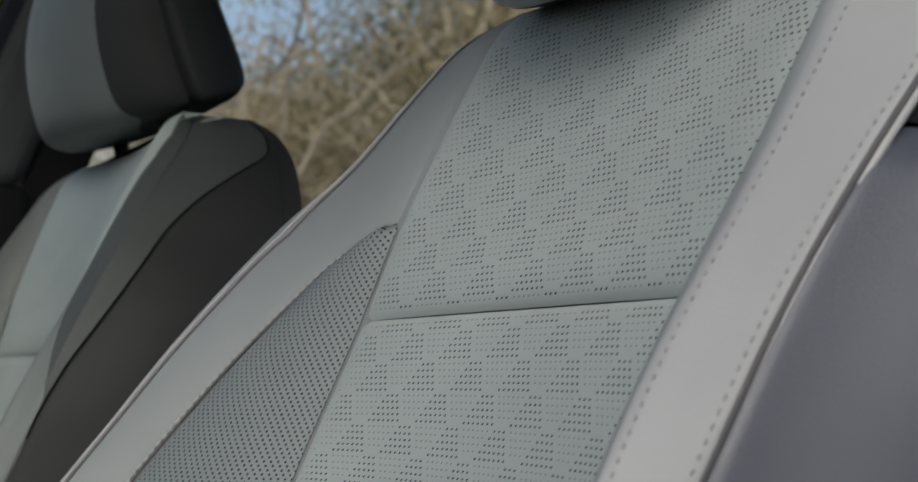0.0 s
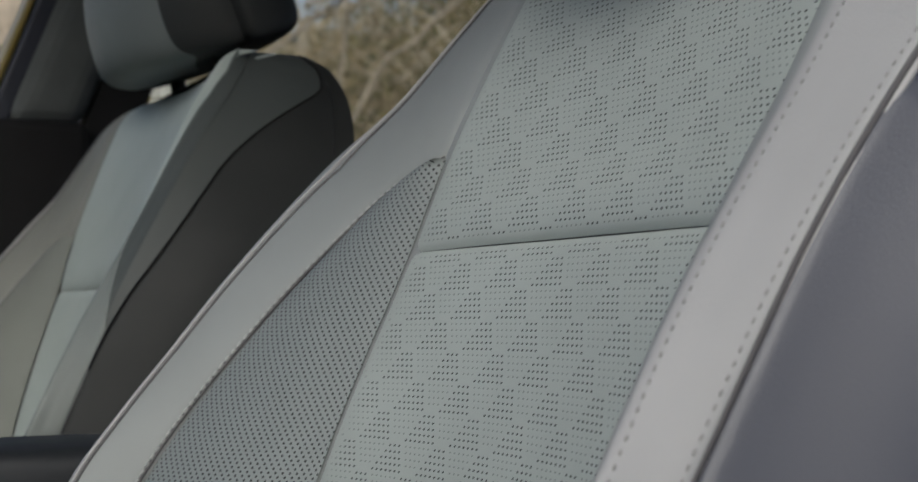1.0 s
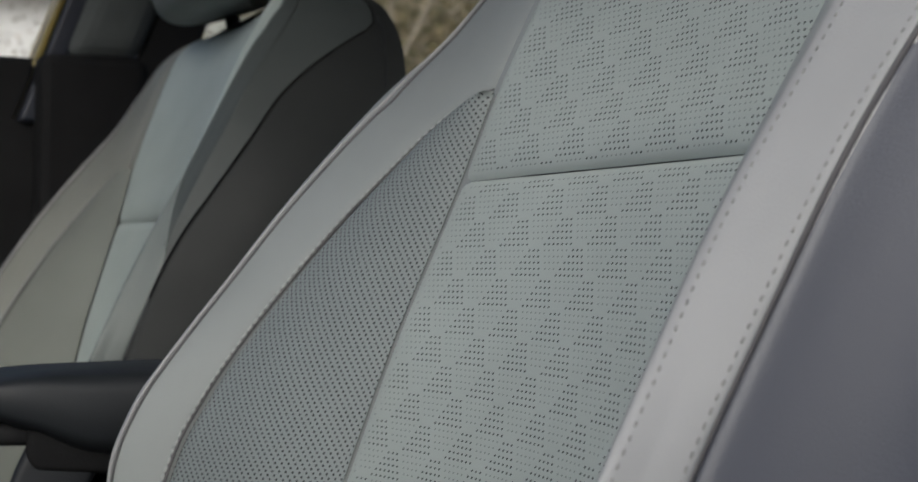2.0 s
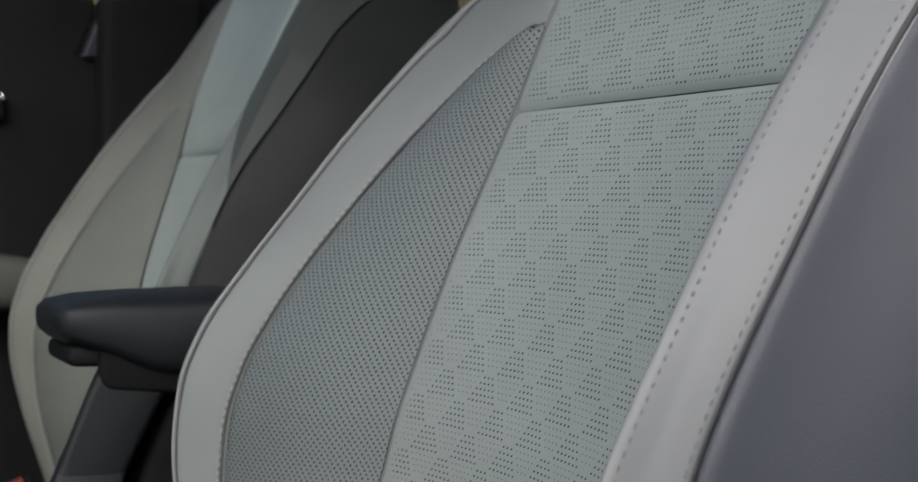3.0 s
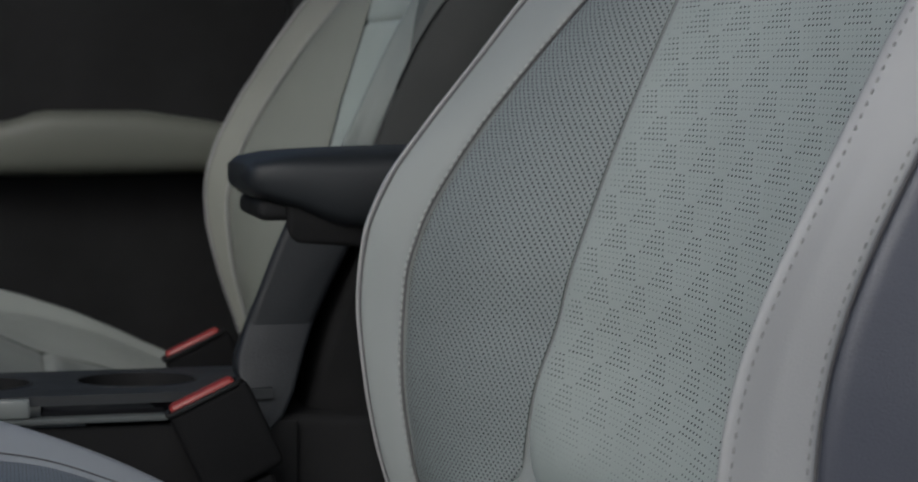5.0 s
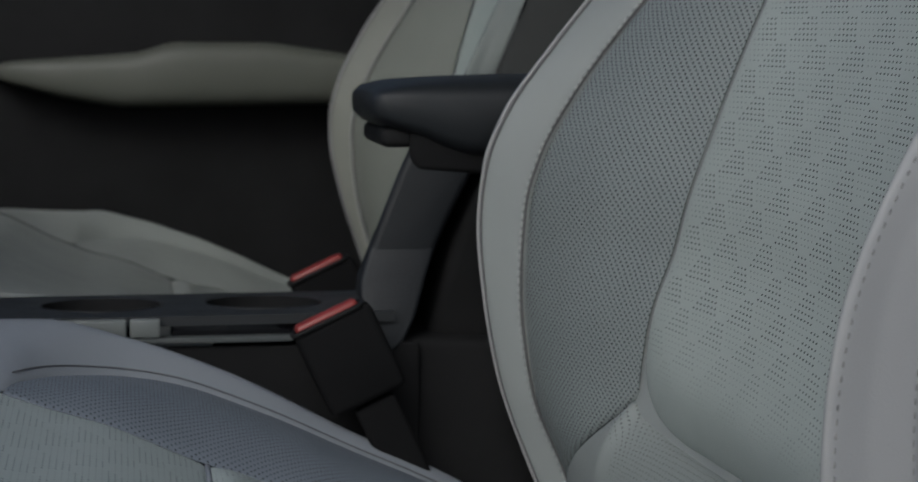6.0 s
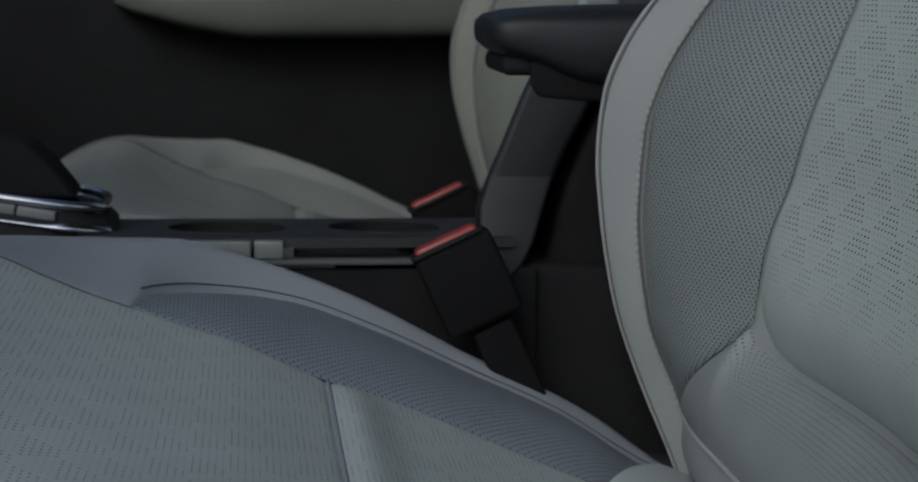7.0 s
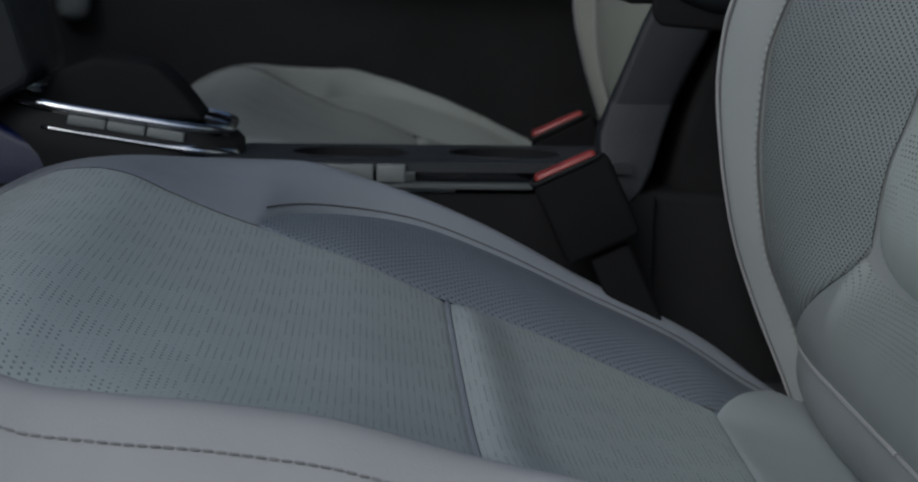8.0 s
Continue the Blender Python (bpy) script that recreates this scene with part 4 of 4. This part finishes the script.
def gear_selector():
    g = thing("gear_selector", "gloss black gear selector pod with a chrome rim", "gear selector")
    ang = np.linspace(0, 2 * np.pi, 72, endpoint=False)
    cx, cy, hx, hy = -0.160, 0.367, 0.072, 0.052
    def loop(k, z):
        pts = []
        for a in ang:
            c, s = math.cos(a), math.sin(a)
            x = cx + k * hx * math.copysign(abs(c) ** 0.55, c)
            y = cy + k * hy * math.copysign(abs(s) ** 0.55, s)
            pts.append((x, y, z + 0.004 - 0.15 * (x - cx)))
        return pts
    tube("chrome_rim", loop(1.0, 0.772), 0.0030, M_CHROME, g, "polished chrome rim", 10, True)
    grid("pod", np.array([loop(0.98, 0.770), loop(1.0, 0.764), loop(0.98, 0.752), loop(0.9, 0.735)]), M_GLOSS, g, "gloss black pod side", wrap=True)
    grid("pod_top", np.array([loop(0.98, 0.771), loop(0.6, 0.7715), loop(0.01, 0.7715)]), M_GLOSS, g, "gloss black pod top", wrap=True)
    low = np.array(loop(1.105, 0.7585))
    low = low[(low[:, 1] < cy) & (low[:, 0] > -0.205)]
    low = low[np.argsort(low[:, 0])][:-4]
    tube("lower_trim", low, np.interp(low[:, 0], [-0.205, -0.125, -0.11, -0.09], [0.0010, 0.0014, 0.0038, 0.0030]), M_CHROME, g, "polished chrome lower trim", 8)
    grid("skirt", np.array([loop(1.0, 0.768), loop(1.09, 0.762), loop(1.11, 0.745), loop(1.08, 0.725)]), M_BLACK, g, "black skirt", wrap=True)
    for x in (-0.176, -0.1515, -0.127):
        block("button", (0.0236, 0.005, 0.0062), (x, 0.3135, 0.7695 - 0.15 * (x - cx)), M_SILVER, g, 0.0012, turn=(0, 8.5, 0), label="pale satin button")
    prism("shift_lever", [(-0.215, 0.770), (-0.20, 0.802), (-0.172, 0.811), (-0.136, 0.806), (-0.122, 0.793), (-0.104, 0.770)], 0.335, 0.395, M_JET, g, 0.006, 4, "black shift lever")
    # bridge side carries its blue reflection as a navy colour
    prism("bridge", [(-0.45, 0.62), (-0.45, 0.74), (-0.24, 0.775), (-0.20, 0.755), (-0.09, 0.742), (-0.09, 0.70)], 0.312, 0.422, M_NAVY, g, 0.006)
    return g


gear_selector()


# ---- cabin shell ----
def slab(name, size, at, mat, label="", bevel=0.01, turn=(0, 0, 0), category="car body"):
    return tagged(block(name, size, at, mat, None, bevel, 2, turn), label, category, kind="structure")


slab("floor", (2.9, 1.52, 0.05), (0.35, 0.37, 0.320), M_CARPET, "dark carpeted cabin floor")
slab("roof", (1.79, 1.40, 0.04), (0.93, 0.37, 1.56), M_HEADLINER, "pale cloth headliner under the roof")
slab("wall_rear", (0.05, 1.45, 0.72), (1.85, 0.37, 0.68), M_SHELL, "dark trim at the rear of the cabin")
slab("wall_front", (0.05, 1.45, 0.66), (-0.90, 0.37, 0.66), M_SHELL, "dark bulkhead below the dashboard")
# out of view; added to hold low front light off the seats
slab("wall_light_block", (0.50, 1.40, 0.48), (-0.725, 0.37, 0.83), M_SHELL, "unseen dark dashboard block added to cut low front light", 0.05)
slab("sill", (1.35, 0.10, 0.12), (-0.10, -0.42, 0.36), M_SHELL, "dark door sill of the near opening")
slab("pillar_near", (0.14, 0.06, 1.20), (0.68, -0.37, 0.96), M_PILLAR, "grey pillar trim behind the driver seat", turn=(0, 4, 0))
slab("wall_near_rear", (1.05, 0.05, 0.82), (1.30, -0.40, 0.74), M_SHELL, "dark rear door panel on the near side")
slab("pillar_front_near", (0.80, 0.05, 0.06), (-0.42, -0.30, 1.28), M_SHELL, "dark windscreen pillar", turn=(0, -38, 0))
slab("pillar_front_far", (0.80, 0.05, 0.06), (-0.42, 1.04, 1.28), M_SHELL, "dark windscreen pillar", turn=(0, -38, 0))

# far side: door panel, pillar, window frames
slab("wall_far_rear", (1.45, 0.05, 0.80), (1.10, 1.16, 0.755), M_SHELL, "dark inner panel of the far rear door")
def upright(name, x0, x1, z0, y0, y1, mat, label, bevel):
    """A leaning upright of the far window line, between two edges at its foot."""
    lean = 0.387 * (1.565 - z0)
    ob = prism(name, [(x0, z0), (x1, z0), (x1 + lean, 1.565), (x0 + lean, 1.565)], y0, y1, mat, None, bevel, 4)
    return tagged(ob, label, "car body", kind="structure")


upright("pillar_far", 0.323, 0.400, 1.162, 1.088, 1.150, M_TRIM, "grey cloth centre pillar trim", 0.022)
upright("window_frame_far", 0.284, 0.305, 1.10, 1.100, 1.155, M_RUBBER, "blue-black window seal of the far front door", 0.004)
upright("door_frame_far", 0.275, 0.283, 1.10, 1.110, 1.165, M_PAINT, "yellow painted edge of the far front door frame", 0.003)
upright("door_frame_rear_far", 0.393, 0.448, 1.141, 1.105, 1.160, M_BLACK, "black window frame of the far rear door", 0.004)
slab("pillar_far_lower", (0.105, 0.07, 0.80), (0.352, 1.105, 0.765), M_DOOR, "black lower centre pillar trim")
slab("roof_rail_far", (2.0, 0.06, 0.08), (0.75, 1.10, 1.53), M_HEADLINER, "pale roof rail trim")
slab("pillar_rear_far", (0.14, 0.06, 0.60), (1.72, 1.12, 1.30), M_PILLAR, "grey rear pillar trim")
pane = tagged(block("window_glass", (1.22, 0.004, 0.42), (1.03, 1.16, 1.34), M_GLASS, None, 0), "clear rear side window glass", "window", kind="structure")
pane.visible_shadow = False
pane = tagged(block("window_glass", (0.90, 0.004, 0.42), (-0.18, 1.16, 1.34), M_GLASS, None, 0), "clear front side window glass", "window", kind="structure")
pane.visible_shadow = False


def door_trim():
    d = thing("door_1", "black moulded car door panel with a padded beige armrest", "car door", kind="structure")
    block("door_panel", (1.32, 0.06, 0.80), (-0.32, 1.14, 0.765), M_DOOR, d, 0.01, label="black moulded door panel")
    xs = np.concatenate([[-0.132, -0.130, -0.124, -0.112], np.linspace(-0.09, 0.30, 30)])
    top = np.interp(xs, [-0.132, -0.11, 0.0, 0.022, 0.050, 0.15, 0.22, 0.30], [0.884, 0.892, 0.900, 0.902, 0.912, 0.912, 0.902, 0.885])
    bot = np.interp(xs, [-0.132, -0.11, -0.05, 0.0, 0.22, 0.30], [0.880, 0.870, 0.855, 0.847, 0.850, 0.852])
    m = 30
    P = np.zeros((len(xs), m, 3))
    for i, x in enumerate(xs):
        dep = float(np.interp(x, [-0.132, -0.11, -0.05, 0.05, 0.30], [0.02, 0.045, 0.06, 0.068, 0.068]))
        for j in range(m):
            w = 2 * math.pi * j / m
            c, s = math.cos(w), math.sin(w)
            P[i, j] = (x, 1.112 - dep / 2 + math.copysign(abs(c) ** 0.5, c) * dep / 2, (top[i] + bot[i]) / 2 + math.copysign(abs(s) ** 0.6, s) * (top[i] - bot[i]) / 2)
    grid("armrest_pad", np.concatenate([P[:1].mean(axis=1, keepdims=True) + 0 * P[:1], P, P[-1:].mean(axis=1, keepdims=True) + 0 * P[-1:]]), M_DOORPAD, d, "padded beige leather armrest", wrap=True)
    h = block("door_handle", (0.16, 0.012, 0.030), (0.13, 1.103, 1.050), M_DOOR, d, 0.008, label="black inner door handle")
    block("lever", (0.11, 0.012, 0.010), (0.14, 1.094, 1.052), M_BLACK, h, 0.005)
    block("lock_tip", (0.005, 0.006, 0.008), (0.205, 1.086, 1.058), M_CHROME, h, 0.002, label="bright lock tip")
    block("pocket_cover", (0.036, 0.03, 0.072), (-0.305, 1.092, 0.824), M_TRIM, d, 0.014, label="grey plastic pocket piece")


door_trim()

tagged(prism("dashboard_panel", [(-0.32, 0.76), (-0.228, 0.785), (-0.210, 0.795), (-0.207, 0.803), (-0.222, 0.853), (-0.275, 1.05), (-0.36, 1.05)], 0.300, 0.440, M_POST, None, 0.006), "dark grey lower dashboard trim beside the selector", "dashboard", kind="structure")


# ---- outside ----
def land_height(x, y):
    d = np.hypot(x, y)
    az = np.degrees(np.arctan2(y, x))
    rise = np.clip((d - 6) / 14, 0, 2.2)
    side = 1 / (1 + np.exp((az - 74.0) / 1.0)) * 1 / (1 + np.exp((20 - az) / 4))
    return side * rise ** 1.1 * 2.5


def land():
    n = 150
    k = np.sinh(np.linspace(-6.2, 6.2, n)) / np.sinh(6.2) * 900
    X, Y = np.meshgrid(k, k)
    P = np.stack([X, Y, land_height(X, Y)], axis=2)
    ob = grid("ground", P, M_GROUND, None)
    tagged(ob, "dry grassy ground rising to a scrubby bank", "ground", kind="structure")


land()


def leaf_cloud(rng, centres, radii, count, size):
    verts, faces = [], []
    pick = rng.integers(0, len(centres), count)
    for i in pick:
        d = rng.normal(size=3)
        d /= np.linalg.norm(d)
        c = centres[i] + d * radii[i] * rng.uniform(0.3, 1.0) ** 0.5
        a = rng.normal(size=3)
        a /= np.linalg.norm(a)
        b = np.cross(a, rng.normal(size=3))
        b /= np.linalg.norm(b)
        s = size * rng.uniform(0.6, 1.4)
        k = len(verts)
        verts += [c - a * s, c + b * s * 0.45, c + a * s, c - b * s * 0.45]
        faces.append((k, k + 1, k + 2, k + 3))
    return verts, faces


def shrub(seed, height, bare, mat):
    rng = np.random.default_rng(seed)
    t = thing("shrub", "scrubby olive and brown bush with pale bare branches" if not bare else "nearly bare pale-branched scrub tree", "shrub", (0, 0, 0), "bank scrub")
    verts, faces = [], []
    tips = []

    def limb(p, d, length, r, depth):
        pts = [p]
        q, dd = p.copy(), d.copy()
        for _ in range(4):
            dd = dd + rng.normal(size=3) * 0.18
            dd /= np.linalg.norm(dd)
            q = q + dd * length / 4
            pts.append(q.copy())
        rad = np.linspace(r, r * 0.45, 5)
        base = len(verts)
        for i, (c, rr) in enumerate(zip(pts, rad)):
            a = np.cross(dd, (0.2, 0.3, 0.9))
            a /= np.linalg.norm(a)
            b = np.cross(dd, a)
            for k in range(5):
                w = 2 * np.pi * k / 5
                verts.append(c + rr * (a * np.cos(w) + b * np.sin(w)))
        for i in range(4):
            for k in range(5):
                m = (k + 1) % 5
                faces.append((base + i * 5 + k, base + i * 5 + m, base + i * 5 + 5 + m, base + i * 5 + 5 + k))
        if depth == 0:
            tips.append(pts[-1])
            return
        tips.append(pts[-1])
        for i in range(rng.integers(3, 5)):
            nd = dd * 0.6 + rng.normal(size=3) * 0.55 + np.array((0, 0, 0.25))
            nd /= np.linalg.norm(nd)
            limb(pts[rng.integers(2, 5)], nd, length * rng.uniform(0.5, 0.75), r * 0.5, depth - 1)

    for i in range(4):
        d = np.array((rng.normal() * 0.45, rng.normal() * 0.45, 1.0))
        d /= np.linalg.norm(d)
        limb(np.array((rng.normal() * 0.12, rng.normal() * 0.12, -0.15)), d, height * 0.45, 0.06 if bare else 0.045, 3)
    mesh_object("trunk", verts, faces, M_BARK, t, "pale bare branches")
    tips_a = np.array(tips)
    c, f = leaf_cloud(rng, tips_a, np.full(len(tips_a), height * (0.10 if bare else 0.17)), 7000 if bare else 20000, 0.014 if bare else 0.019)
    mesh_object("crown", c, f, mat, t, "small dry leaves", None, False)
    return t


def scrub():
    rng = np.random.default_rng(11)
    kinds = [shrub(1, 3.3, False, M_OLIVE), shrub(2, 3.9, True, M_DRY), shrub(3, 3.0, False, M_DRY), shrub(4, 3.4, False, M_OLIVE)]
    spots = []
    for ring_d, n in ((9.5, 12), (12.0, 15), (15.5, 17), (20.0, 20), (26.0, 24), (31.0, 26)):
        for i in range(n):
            az = radians(44 + 29 * (i + rng.uniform(-0.3, 0.3)) / (n - 1))
            d = ring_d * rng.uniform(0.94, 1.06)
            spots.append((d * math.cos(az), d * math.sin(az), az))
    for i, (x, y, az) in enumerate(spots):
        k = kinds[i % 4 if i < 4 else (1, 0, 2, 1, 3)[i % 5]]
        z = float(land_height(np.array(x), np.array(y)))
        top = math.tan(radians(11.0 + max(0.0, 64.2 - math.degrees(az)) * 1.6)) * math.hypot(x, y) + 0.95 - z
        tall = min(1.15, max(0.35, top / 3.8))
        m = pose(x, y, z, 0, 0, rng.uniform(0, 360)) @ Matrix.Scale(tall * rng.uniform(0.9, 1.1), 4)
        if i < 4:
            k.matrix_basis = m
        else:
            copy_thing(k, m)


scrub()


def bare_tree(line, twigs, seed):
    """A thin leaning trunk without leaves, and its side twigs."""
    rng = np.random.default_rng(seed)
    t = thing("bare_tree", "thin leaning bare tree with pale grey bark", "bare tree", group="bank bare trees")
    P = resample(line, 0.08)
    P[1:-1] += rng.normal(size=(len(P) - 2, 3)) * 0.008
    tube("trunk", P, np.linspace(0.022, 0.007, len(P)), M_TWIG, t, "", 8)
    for k in range(twigs):
        i = int(len(P) * rng.uniform(0.45, 0.95))
        d = np.array((rng.normal() * 0.6, rng.normal() * 0.6, rng.uniform(0.3, 1.0)))
        q = [P[i]]
        for _ in range(5):
            d = d + rng.normal(size=3) * 0.15
            q.append(q[-1] + d / np.linalg.norm(d) * 0.11)
        tube("twig", q, np.linspace(0.007, 0.003, 6), M_TWIG, t, "", 6)


bare_tree([(0.9, 6.2, -0.02), (1.5, 6.1, 1.2), (2.0, 6.0, 2.0), (2.37, 6.0, 2.29), (2.60, 6.0, 2.47)], 3, 5)
bare_tree([(2.0, 6.3, -0.02), (2.35, 6.1, 1.6), (2.57, 6.0, 2.06), (2.74, 6.0, 2.215), (3.1, 6.0, 2.52)], 3, 8)
bare_tree([(2.5, 6.5, -0.02), (2.46, 6.3, 1.5), (2.50, 6.2, 2.3), (2.56, 6.2, 2.62)], 3, 9)


def white_house():
    h = thing("white_house", "low white plastered house beside the bank", "house")
    block("wall", (5.35, 3.0, 2.5), (0.125, 10.6, 1.25), M_WHITE, h, 0.02)
    prism("roof", [(-2.75, 2.5), (-2.75, 2.58), (0.1, 3.7), (2.95, 2.58), (2.95, 2.5)], 8.9, 12.3, M_BARK, h, 0.02)


white_house()
